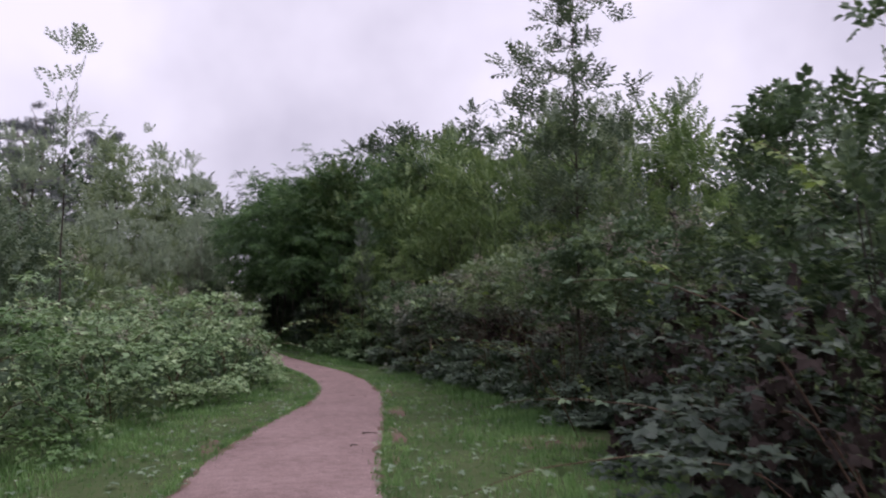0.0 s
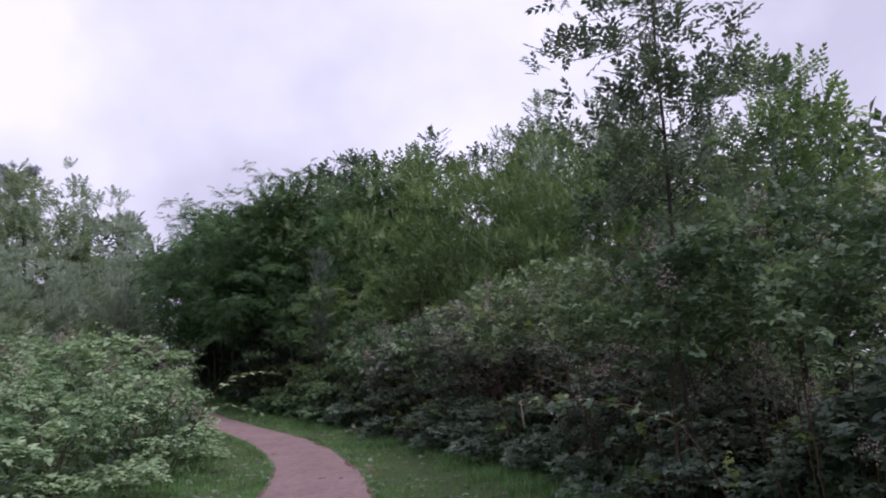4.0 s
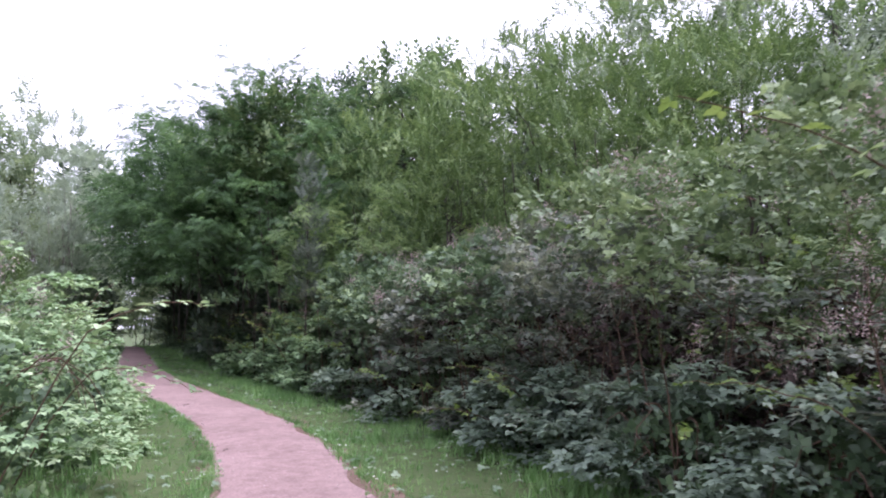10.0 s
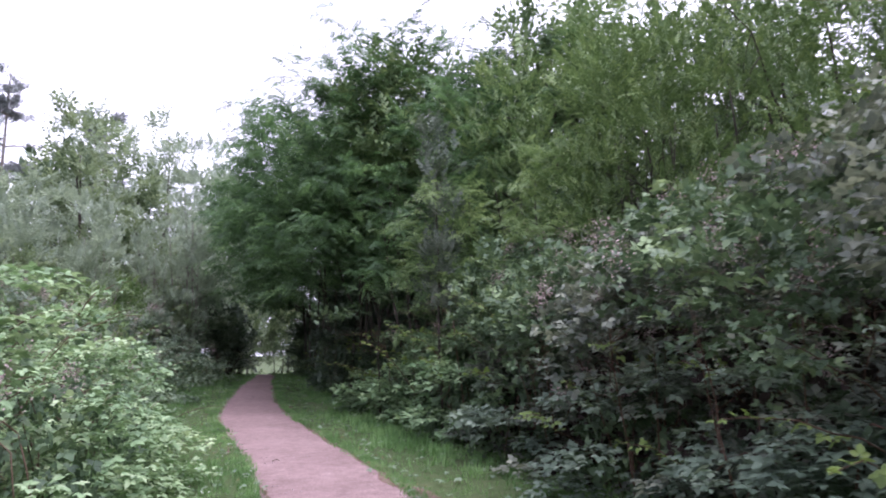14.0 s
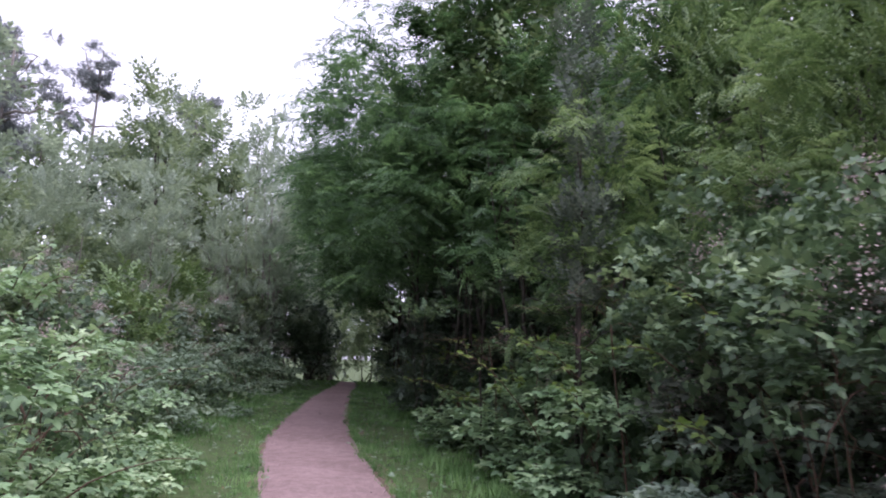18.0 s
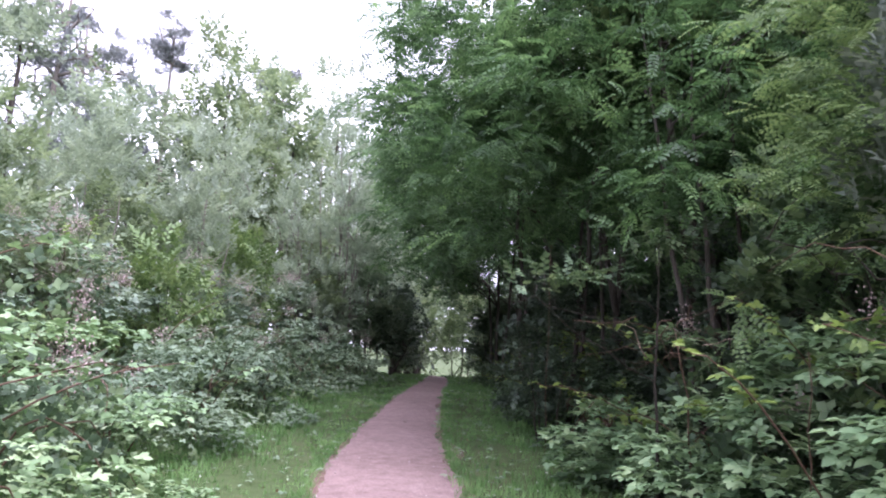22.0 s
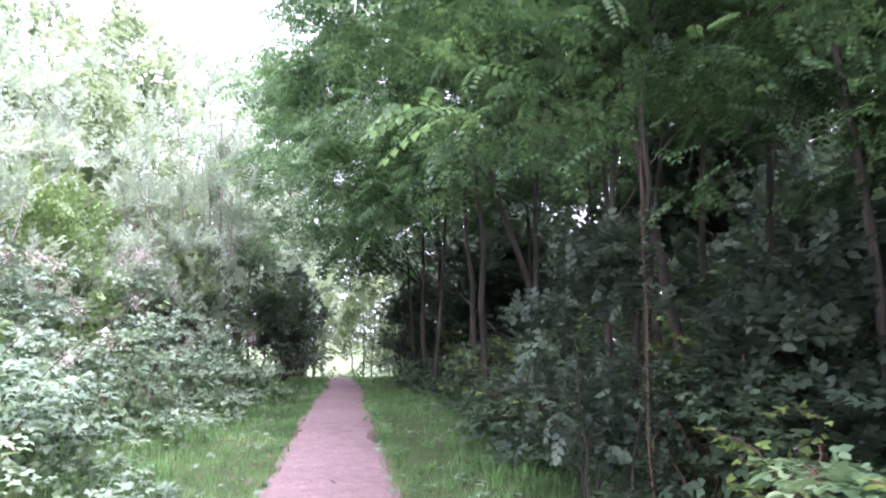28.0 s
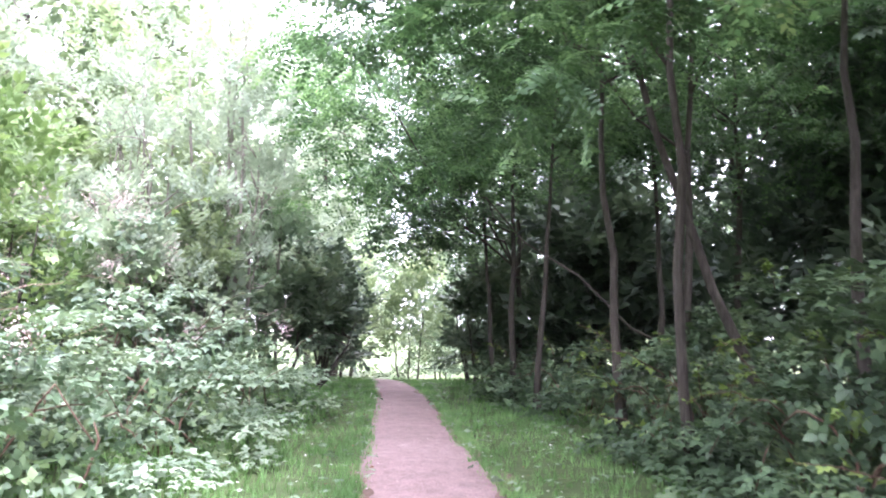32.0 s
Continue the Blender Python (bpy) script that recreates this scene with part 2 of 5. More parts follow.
# dead brown leaf, toned near black so bramble hollows look shaded
WITHERED_SHADE = rough_material("withered_shade_leaf", [(0.25, (0.016, 0.012, 0.010)), (0.5, (0.032, 0.023, 0.020)), (0.8, (0.065, 0.048, 0.042))], 3, 20, 0.3, 0.003, 0.85)
BARK = rough_material("grey_brown_bark", [(0.25, (0.026, 0.022, 0.018)), (0.5, (0.06, 0.051, 0.043)), (0.8, (0.12, 0.105, 0.09))], 3, 14, 0.9, 0.02, 0.9, (3, 3, 0.5))
PALE_BARK = rough_material("pale_grey_bark", [(0.25, (0.09, 0.08, 0.068)), (0.5, (0.19, 0.17, 0.15)), (0.8, (0.32, 0.295, 0.265))], 3, 14, 0.8, 0.015, 0.9, (3, 3, 0.5))
CANE = rough_material("bramble_cane", [(0.3, (0.06, 0.045, 0.03)), (0.7, (0.15, 0.09, 0.065))], 4, 30, 0.3, 0.004)
DEAD = rough_material("dead_wood", [(0.3, (0.14, 0.10, 0.075)), (0.7, (0.34, 0.27, 0.21))], 4, 25, 0.5, 0.005)
PATH_MAT = gravel_material("trodden_gravel")
SOIL = rough_material("grassy_soil", [(0.25, (0.033, 0.05, 0.018)), (0.5, (0.058, 0.086, 0.03)), (0.68, (0.085, 0.098, 0.044)), (0.85, (0.15, 0.11, 0.08))], 0.5, 9, 0.7, 0.03, 0.95)
BARE = rough_material("bare_red_soil", [(0.25, (0.06, 0.045, 0.028)), (0.5, (0.13, 0.088, 0.066)), (0.8, (0.22, 0.155, 0.13))], 1.5, 26, 0.7, 0.02, 0.95)
STONE = rough_material("pale_gravel_stone", [(0.25, (0.22, 0.17, 0.16)), (0.5, (0.36, 0.29, 0.28)), (0.8, (0.55, 0.48, 0.46))], 6, 40, 0.4, 0.004, 0.85)
LITTER = rough_material("dry_leaf_litter", [(0.25, (0.10, 0.06, 0.035)), (0.5, (0.22, 0.13, 0.07)), (0.8, (0.36, 0.25, 0.14))], 3, 30, 0.3, 0.003, 0.8)


# ---- mesh helpers ----
def unit(v):
    return v / np.maximum(np.linalg.norm(v, axis=-1, keepdims=True), 1e-9)


def rumple(p, freq, seed):
    """A cheap smooth noise in -1..1 for rows of points."""
    r = np.random.default_rng(seed)
    out = 0.0
    for _ in range(5):
        w = r.normal(size=3) * freq
        out = out + np.sin(p @ w + r.uniform(0, 6.28))
    return out / 3.2


def tri_mesh(name, verts, tris, mat, smooth=False):
    me = bpy.data.meshes.new(name)
    verts, tris = np.asarray(verts, np.float32), np.asarray(tris, np.int32)
    me.vertices.add(len(verts))
    me.vertices.foreach_set("co", verts.ravel())
    me.loops.add(tris.size)
    me.loops.foreach_set("vertex_index", tris.ravel())
    me.polygons.add(len(tris))
    me.polygons.foreach_set("loop_start", np.arange(0, tris.size, 3, dtype=np.int32))
    me.polygons.foreach_set("loop_total", np.full(len(tris), 3, np.int32))
    if smooth:
        me.polygons.foreach_set("use_smooth", np.ones(len(tris), bool))
    me.materials.append(mat)
    me.update()
    return me


def part_mesh(name, me, parent, label=""):
    ob = new(name, me)
    ob.parent = parent
    return tagged(ob, label=label)


def thing(name, x, y, z, label, category, group=""):
    e = new(name)
    e.empty_display_size = 0.2
    e.location = (x, y, z)
    return tagged(e, label, category, group)


def tube(points, radii, sides=6):
    """Vertices and triangles of a tapered limb along the points, with closed ends."""
    p = np.asarray(points, float)
    r = np.broadcast_to(np.asarray(radii, float), (len(p),))
    d = unit(np.gradient(p, axis=0))
    ref = np.where(np.abs(d[:, 2:3]) > 0.9, np.array([[1.0, 0, 0]]), np.array([[0, 0, 1.0]]))
    a = unit(np.cross(d, ref))
    b = np.cross(d, a)
    ang = np.linspace(0, 2 * math.pi, sides, endpoint=False)
    ring = p[:, None] + r[:, None, None] * (np.cos(ang)[None, :, None] * a[:, None] + np.sin(ang)[None, :, None] * b[:, None])
    v = ring.reshape(-1, 3)
    tris = []
    for i in range(len(p) - 1):
        for j in range(sides):
            q, k = i * sides + j, i * sides + (j + 1) % sides
            tris += [(q, k, k + sides), (q, k + sides, q + sides)]
    for j in range(1, sides - 1):
        tris += [(0, j + 1, j), ((len(p) - 1) * sides, (len(p) - 1) * sides + j, (len(p) - 1) * sides + j + 1)]
    return v, np.array(tris)


def joined(pieces):
    vs, ts, o = [], [], 0
    for v, t in pieces:
        vs.append(v)
        ts.append(np.asarray(t) + o)
        o += len(v)
    return np.concatenate(vs), np.concatenate(ts)


def bend(a, b, sag, n=6, wob=0.0, seed=0):
    """Points from a to b, bowed by sag (up positive), with a slight wobble."""
    r = np.random.default_rng(seed)
    s = np.linspace(0, 1, n)[:, None]
    p = np.asarray(a) * (1 - s) + np.asarray(b) * s
    p[:, 2] += sag * 4 * s[:, 0] * (1 - s[:, 0])
    p[1:-1] += r.normal(size=(n - 2, 3)) * wob
    return p


# ---- leaf shapes: base at the origin, length along +x, upper side +z ----
def leaflet(L, w, at=(0, 0, 0), turn=0.0, droop=0.0, full=False):
    """One leaf blade folded along its midrib."""
    if full:
        v = np.array([(0, 0, 0), (0.28, 0.46, 0.10), (0.66, 0.38, 0.08), (1, 0, -0.06), (0.66, -0.38, 0.08), (0.28, -0.46, 0.10)])
        t = np.array([(0, 2, 1), (0, 3, 2), (0, 4, 3), (0, 5, 4)])
    else:
        v = np.array([(0, 0, 0), (0.45, 0.5, 0.10), (1, 0, -0.05), (0.45, -0.5, 0.10)])
        t = np.array([(0, 2, 1), (0, 3, 2)])
    v = v * (L, w, L * 0.8)
    v[:, 2] -= droop * v[:, 0] ** 2 / max(L, 1e-6)
    c, s = math.cos(turn), math.sin(turn)
    v = v @ np.array([(c, s, 0), (-s, c, 0), (0, 0, 1)]) + np.array(at)
    return v, t


def strip(a, b, w):
    a, b = np.array(a, float), np.array(b, float)
    o = np.array((0, w, 0))
    return np.array([a - o, a + o, b]), np.array([(0, 2, 1)])


def trifoliate():
    return joined([leaflet(0.62, 0.48, (0.38, 0, 0), 0, 0.12, True), leaflet(0.5, 0.38, (0.33, 0.02, 0), 1.25, 0.1, True),
                   leaflet(0.5, 0.38, (0.33, -0.02, 0), -1.25, 0.1, True), strip((0, 0, 0), (0.5, 0, 0), 0.012)])


def trifoliate_small():
    return joined([leaflet(0.62, 0.48, (0.38, 0, 0), 0, 0.12), leaflet(0.5, 0.38, (0.33, 0.02, 0), 1.25, 0.1), leaflet(0.5, 0.38, (0.33, -0.02, 0), -1.25, 0.1)])


def pinnate(pairs=6, w=0.135):
    out = [strip((0, 0, 0), (1, 0, -0.22), 0.012), leaflet(0.17, 0.10, (0.98, 0, -0.22), 0, 0.3)]
    for i in range(pairs):
        x = 0.16 + 0.78 * i / (pairs - 1)
        z = -0.22 * x * x
        size = 0.225 - 0.05 * abs(i / (pairs - 1) - 0.4)
        out += [leaflet(size, w, (x, 0.01, z), 1.2, 0.25), leaflet(size, w, (x, -0.01, z), -1.2, 0.25)]
    return joined(out)


def twig(n=7, L=0.30, w=0.16, spread=0.9, full=False):
    """A twig with alternate leaves."""
    out = [strip((0, 0, 0), (1, 0, 0.03), 0.010)]
    for i in range(n):
        x = 0.12 + 0.8 * i / (n - 1)
        side = 1 if i % 2 else -1
        out.append(leaflet(L, w, (x, 0, 0.02), side * spread * (1.1 - 0.6 * x), 0.22 if full else 0.15, full))
    out.append(leaflet(L, w, (0.96, 0, 0.03), 0, 0.15))
    return joined(out)


def bough(leaf, n=13, seed=5):
    """A level, slightly drooping branch end with feather leaves on both sides; one unit long."""
    r = np.random.default_rng(seed)
    v0, t0 = leaf
    out = [strip((0, 0, 0), (0.5, 0, -0.03), 0.006), strip((0.5, 0, -0.03), (1, 0, -0.13), 0.004)]
    for i in range(n):
        f = (i + 0.5) / n
        a = (1 if i % 2 else -1) * (1.15 - 0.75 * f) + r.uniform(-0.2, 0.2) if i < n - 1 else 0.0
        c, s = math.cos(a), math.sin(a)
        k = 0.42 * (1.05 - 0.35 * f) * r.uniform(0.85, 1.15)
        tip, roll = r.uniform(0.0, 0.65), r.uniform(-0.5, 0.5)
        v = v0 * k @ np.array([(1, 0, 0), (0, math.cos(roll), math.sin(roll)), (0, -math.sin(roll), math.cos(roll))])
        v = v @ np.array([(math.cos(tip), 0, -math.sin(tip)), (0, 1, 0), (math.sin(tip), 0, math.cos(tip))])
        v = v @ np.array([(c, s, 0), (-s, c, 0), (0, 0, 1)])
        v = v + (0.1 + 0.88 * f, 0, -0.13 * f * f + r.uniform(-0.03, 0.03))
        out.append((v, t0))
    return joined(out)


def needles():
    out = []
    for i in range(9):
        a = i * 2.4
        v, t = leaflet(0.9, 0.09, (0, 0, 0), a)
        v[:, 2] += 0.6 * np.hypot(v[:, 0], v[:, 1])
        out.append((v, t))
    return joined(out)


def tuft(n=6, seed=3):
    r = np.random.default_rng(seed)
    out = []
    for i in range(n):
        a, h, lean = r.uniform(0, 6.28), r.uniform(0.55, 1.0), r.uniform(0.15, 0.55)
        base = r.normal(size=2) * 0.16
        d = np.array((math.cos(a), math.sin(a)))
        o = np.array((-d[1], d[0])) * 0.045
        v = np.array([(*(base - o), 0), (*(base + o), 0), (*(base + d * lean), h)])
        out.append((v, np.array([(0, 1, 2)])))
    return joined(out)


TRIFOLIATE_SMALL = trifoliate_small()
TRIFOLIATE, PINNATE, TWIG, NEEDLES, TUFT = trifoliate(), pinnate(), twig(), needles(), tuft()
PINNATE_FAR = pinnate(4, 0.2)                # for the trees further in
PINNATE_SHORT = pinnate(5, 0.17)
BOUGH, BOUGH_FAR = bough(PINNATE_SHORT, 9), bough(PINNATE_FAR, 8, 6)
LONG_TWIG = twig(8, 0.28, 0.10, 0.6)      # narrow willow leaves
BIG_TWIG = twig(5, 0.42, 0.30, 0.9)         # broad elder leaves
BROAD_TWIG = twig(6, 0.36, 0.27, 1.0, True) # hazel leaves seen close by


def scatter(shape, pos, way, up, size):
    """Copies of a leaf shape at the places, pointing along way with upper side towards up, as one run of triangles."""
    v, t = shape
    d = unit(way)
    s = unit(np.cross(up, d))
    u = np.cross(d, s)
    size = np.broadcast_to(np.asarray(size, float), (len(pos),))[:, None, None]
    co = pos[:, None] + size * (v[None, :, :1] * d[:, None] + v[None, :, 1:2] * s[:, None] + v[None, :, 2:] * u[:, None])
    tr = t[None] + (np.arange(len(pos)) * len(v))[:, None, None]
    return co.reshape(-1, 3), tr.reshape(-1, 3)


# ---- plants ----
def crown_points(r, lobes, n, shell=0.45, clump=0.5, tuft=0.0):
    """Places in the outer shell of a cluster of lobes, and the way out from them; with a tuft radius they gather in domed tufts."""
    c = np.array([l[0] for l in lobes], float)
    q = np.array([l[1] for l in lobes], float)
    area = (q.prod(1)) ** (2 / 3)
    m = max(len(lobes) * 3, n // 11) if tuft else n
    pick = r.choice(len(lobes), size=int(m * 1.9), p=area / area.sum())
    d = unit(r.normal(size=(len(pick), 3)) + (0, 0, 0.2 if tuft else 0.0))
    rad = 1 - shell * r.random(len(pick)) ** 1.6
    rad = rad * (1 + 0.18 * clump * rumple(d * 1.0 + pick[:, None] * 3.1, 3.0, 11) + 0.10 * clump * rumple(d + pick[:, None], 7.0, 12))
    p = c[pick] + d * q[pick] * rad[:, None]
    keep = np.ones(len(p), bool)
    for i in range(len(lobes)):
        inside = (((p - c[i]) / q[i]) ** 2).sum(1) < 0.36
        keep &= ~(inside & (pick != i))
    keep &= rumple(p, 2.4, 5) > -1.05 + 0.55 * clump
    p, out = p[keep][:m], unit(d[keep] / q[pick[keep]])[:m]
    if not tuft:
        return p, out
    return domes(r, p, out, n, tuft)


def domes(r, centres, out, n, tuft, squash=0.6):
    """Places on small domes round the centres: dense above, open and dark below."""
    size = tuft * r.uniform(0.65, 1.35, len(centres))
    k = r.choice(len(centres), size=n, p=size ** 2 / (size ** 2).sum())
    e = unit(r.normal(size=(n, 3)))
    e[:, 2] = np.where(r.random(n) < 0.94, np.abs(e[:, 2]), e[:, 2])
    p = centres[k] + e * size[k, None] * (1, 1, squash) * (1 - 0.4 * r.random(n) ** 1.5)[:, None]
    return p, unit(out[k] * 0.6 + e)


def auto_lobes(r, z0, z1, rx, ry, k, taper=0.5):
    """Lobes of a crown between two heights."""
    lobes = []
    for i in range(k):
        f = (i + 0.5) / k
        z = z0 + (z1 - z0) * (0.12 + 0.78 * f)
        room = 1 - taper * f
        a = i * 2.4 + r.uniform(-0.4, 0.4)
        d = r.uniform(0.25, 0.62) * room
        size = r.uniform(0.40, 0.60) * room
        lobes.append(((math.cos(a) * d * rx, math.sin(a) * d * ry, z), (rx * size, ry * size, min((z1 - z0) * 0.26, 0.75 * (rx + ry) / 2 * size + 0.2))))
    lobes.append(((0, 0, (z0 + z1) / 2), (rx * 0.55, ry * 0.55, (z1 - z0) * 0.36)))
    reach = max(c[2] + 0.85 * q[2] for c, q in lobes)
    s = (z1 - z0) / (reach - z0)
    return [((c[0], c[1], z0 + (c[2] - z0) * s), q) for c, q in lobes]


def tree(name, x, y, label, category, h, lobes=None, z0=1.5, rx=2.0, ry=None, k=8, taper=0.5, shape=TWIG, size=0.4, n=900, mat=OAK, bark=BARK,
         trunk=0.12, lean=(0, 0), limbs=5, seed=1, droop=0.0, shell=0.5, clump=0.5, group="", top=None, stems=1, rise=0.25, level=0.25, fill=0.0, fill_shape=TWIG, flat=1.0, steep=0.55, fill_size=0.0, tuft=None):
    """A tree or tall shrub: trunk (or several stems), limbs and a crown of leafy twigs. Returns its Empty."""
    r = np.random.default_rng(seed)
    if n >= 500:
        n, size = int(n * 0.8), size * 1.11
    base = thing(name, x, y, ground_z(x, y) - 0.05, label, category, group)
    if lobes is None:
        lobes = auto_lobes(r, z0, h, rx, ry or rx, k, taper)
        lobes = [((c[0] + lean[0] * c[2] / h, c[1] + lean[1] * c[2] / h, c[2]), q) for c, q in lobes]
    top_z = top or h * 0.82
    for s in range(stems):
        off = (0, 0) if stems == 1 else (r.uniform(-0.35, 0.35), r.uniform(-0.35, 0.35))
        tip = (lean[0] + off[0] * 2, lean[1] + off[1] * 2, top_z * (1 if stems == 1 else r.uniform(0.65, 0.88)))
        pts = bend((off[0], off[1], 0), tip, 0, 9, trunk * 0.5, seed * 7 + s)
        pts[:, :2] += np.sin(np.linspace(0, 3.0, 9))[:, None] * r.normal(size=2) * trunk * 0.9
        rad = trunk * (0.75 if stems > 1 else 1) * np.linspace(1, 0.16, 9) ** 0.85
        rad[0] *= 1.35
        part_mesh("trunk", tri_mesh("trunk", *tube(pts, rad, 8), bark, True), base)
        if s == 0:
            main = pts
    order = sorted(lobes, key=lambda l: -np.prod(l[1]))[:limbs]
    for i, (c, q) in enumerate(order):
        zz = max(0.25 * c[2], min(c[2] - steep * math.hypot(c[0], c[1]), top_z * 0.9))
        j = min(8, max(1, int(round(8 * zz / top_z))))
        end = np.array(c) + np.array((c[0], c[1], 0.4 * q[2])) * 0.35
        pts = bend(main[j], end, rise * 0.3, 7, 0.03 + 0.03 * float(np.linalg.norm(end - main[j])), seed * 31 + i)
        pieces = [tube(pts, trunk * np.linspace(0.34, 0.05, 7), 6)]
        for b in range(4):
            a = pts[2 + b % 4]
            e = a + unit(r.normal(size=3)) * np.array(q) * 0.75
            pieces.append(tube(bend(a, e, 0.08, 4, 0.02, seed + b), trunk * np.array([0.18, 0.13, 0.09, 0.03]), 4))
        part_mesh("limb", tri_mesh("limb", *joined(pieces), bark, True), base)
    p, out = crown_points(r, lobes, n, shell, clump, 0.1 + 0.65 * size if tuft is None else tuft)
    way = unit((out * 0.9 + r.normal(size=p.shape) * 0.45) * (1, 1, flat) + np.array((0, 0, rise - droop)))
    up = unit(np.array((0, 0, 1.0)) + out * level + r.normal(size=p.shape) * (0.05 + level))
    v, t = scatter(shape, p - way * size * 0.4, way, up, size * r.uniform(0.7, 1.25, len(p)))
    if fill:
        p, out = crown_points(r, lobes, int(n * fill), 1.0, 0.0)
        way = unit(r.normal(size=p.shape) * (1, 1, flat))
        v2, t2 = scatter(fill_shape, p * (0.92, 0.92, 0.97), way, np.tile((0, 0, 1.0), (len(p), 1)) + r.normal(size=p.shape) * 0.4, (fill_size or max(0.32, size * 1.05)) * r.uniform(0.8, 1.2, len(p)))
        v, t = joined([(v, t), (v2, t2)])
    part_mesh("crown", tri_mesh("crown", v, t, mat), base)
    return base


def bramble(x, y, rx, ry, h, label, mat, seed, n=1500, leaf=0.17, flowers=0, group="brambles along the path", turn=0.0, shoots=5, name="bramble_bush", canes=6, shoot_mat=None, shape=None, heart=None):
    """A mound of arching canes set with three-part leaves."""
    r = np.random.default_rng(seed)
    base = thing(name, x, y, ground_z(x, y) - 0.03, label, "bush", group)
    base.rotation_euler = (0, 0, turn)

    def surface(u, w):
        q = np.stack([u * rx, w * ry, 0 * u], 1)
        m = 1 + 0.36 * rumple(q, 1.5, seed + 1) + 0.28 * rumple(q, 4.0, seed + 2)
        return h * np.clip(1 - (u * u + w * w) ** 1.1, 0, 1) ** 0.6 * m

    def on_mound(m, power):
        a, rad = r.uniform(0, 6.283, m), np.sqrt(r.random(m)) ** power
        u, w = np.cos(a) * rad, np.sin(a) * rad
        return a, rad, u, w, surface(u, w)

    # leaf domes one above the other, over inner leaves darkened to deepen the hollows
    k = int(0.95 * (3.14 * rx * ry + 1.7 * (rx + ry) * h) / (3.14 * 0.33 ** 2))
    a, rad, u, w, z = on_mound(k, 0.7)
    low = r.random(k) < 0.5 * (rad > 0.7)
    z = np.where(low, z * r.uniform(0.15, 0.9, k), z - 0.12)
    c = np.stack([u * rx, w * ry, np.maximum(z, 0.08)], 1)
    p, out = domes(r, c, unit(np.stack([np.cos(a) * rad / rx, np.sin(a) * rad / ry, 0.5 + 0 * a], 1)), n, 0.31, 0.45)
    p[:, 2] = np.maximum(p[:, 2], 0.04)
    way = unit(out * (0.9, 0.9, 0.25) + r.normal(size=(n, 3)) * (0.45, 0.45, 0.22) + np.array((0, 0, -0.15)))
    up = unit(out * 0.3 + np.array((0, 0, 1.1)) + r.normal(size=(n, 3)) * 0.22)
    v, t = scatter(shape or TRIFOLIATE, p, way, up, leaf * r.uniform(0.62, 1.36, n))
    part_mesh("foliage", tri_mesh("foliage", v, t, mat), base)
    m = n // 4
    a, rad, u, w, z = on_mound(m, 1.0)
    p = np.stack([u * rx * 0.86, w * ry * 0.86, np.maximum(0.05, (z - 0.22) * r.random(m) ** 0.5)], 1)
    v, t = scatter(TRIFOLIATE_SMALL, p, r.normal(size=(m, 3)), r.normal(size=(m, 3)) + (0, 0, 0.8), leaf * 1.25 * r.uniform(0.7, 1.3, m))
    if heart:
        part_mesh("withered_shade_leaves", tri_mesh("withered_shade_leaves", v, t, heart), base, "withered brown leaves, darkened to stand for the hollow's shade")
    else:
        # BRAMBLE's darker green puts the hollows' shade into these leaves
        part_mesh("inner_leaves", tri_mesh("inner_leaves", v, t, BRAMBLE), base, "inner leaves in dark bramble green, coloured for shaded hollows")
    for i in range(canes):
        b = r.uniform(0, 6.283)
        reach = r.uniform(0.55, 0.95)
        end = np.array((math.cos(b) * rx * reach, math.sin(b) * ry * reach, 0.1 + 0.45 * h * r.random()))
        start = np.array((r.normal() * 0.15, r.normal() * 0.15, 0.0))
        part_mesh("cane", tri_mesh("cane", *tube(bend(start, end, h * r.uniform(0.3, 0.55), 9, 0.03, seed * 3 + i), np.linspace(0.011, 0.004, 9), 5), CANE, True), base)
    for i in range(shoots):
        b, reach = r.uniform(0, 6.283), r.uniform(0.3, 0.85)
        u0, w0 = math.cos(b) * reach, math.sin(b) * reach
        z0 = float(surface(np.array([u0]), np.array([w0]))[0])
        start = np.array((u0 * rx, w0 * ry, z0 - 0.1))
        L = r.uniform(0.4, 1.0)
        end = start + unit(np.array((math.cos(b), math.sin(b), r.uniform(0.1, 0.8)))) * L
        pts = bend(start, end, 0.08, 7, 0.01, seed + i)
        shoot = part_mesh("shoot", tri_mesh("shoot", *tube(pts, np.linspace(0.006, 0.002, 7), 4), CANE, True), base)
        m = 12
        f = np.linspace(0.2, 1.0, m)
        q = np.stack([np.interp(f, np.linspace(0, 1, 7), pts[:, j]) for j in range(3)], 1)
        sw = unit(np.array((math.cos(b), math.sin(b), 0.1)) + r.normal(size=(m, 3)) * 0.7)
        v, t = scatter(TRIFOLIATE, q, sw, np.array((0, 0, 1.0)) + r.normal(size=(m, 3)) * 0.25, leaf * np.linspace(0.95, 0.5, m))
        part_mesh("leaves", tri_mesh("leaves", v, t, shoot_mat or YOUNG), shoot, "pale young leaves")
    for i in range(flowers):
        b, reach = r.uniform(0, 6.283), r.uniform(0.2, 0.8)
        u0, w0 = math.cos(b) * reach, math.sin(b) * reach
        z0 = float(surface(np.array([u0]), np.array([w0]))[0])
        c = np.array((u0 * rx, w0 * ry, z0 + 0.06))
        m = 130
        q = c + r.normal(size=(m, 3)) * (0.06, 0.06, 0.08)
        v, t = scatter(leaflet(1, 0.8), q, r.normal(size=(m, 3)), r.normal(size=(m, 3)) + (0, 0, 1), 0.022)
        part_mesh("blossom", tri_mesh("blossom", v, t, FLOWER), base, "faded pinkish bramble blossom")
    return base


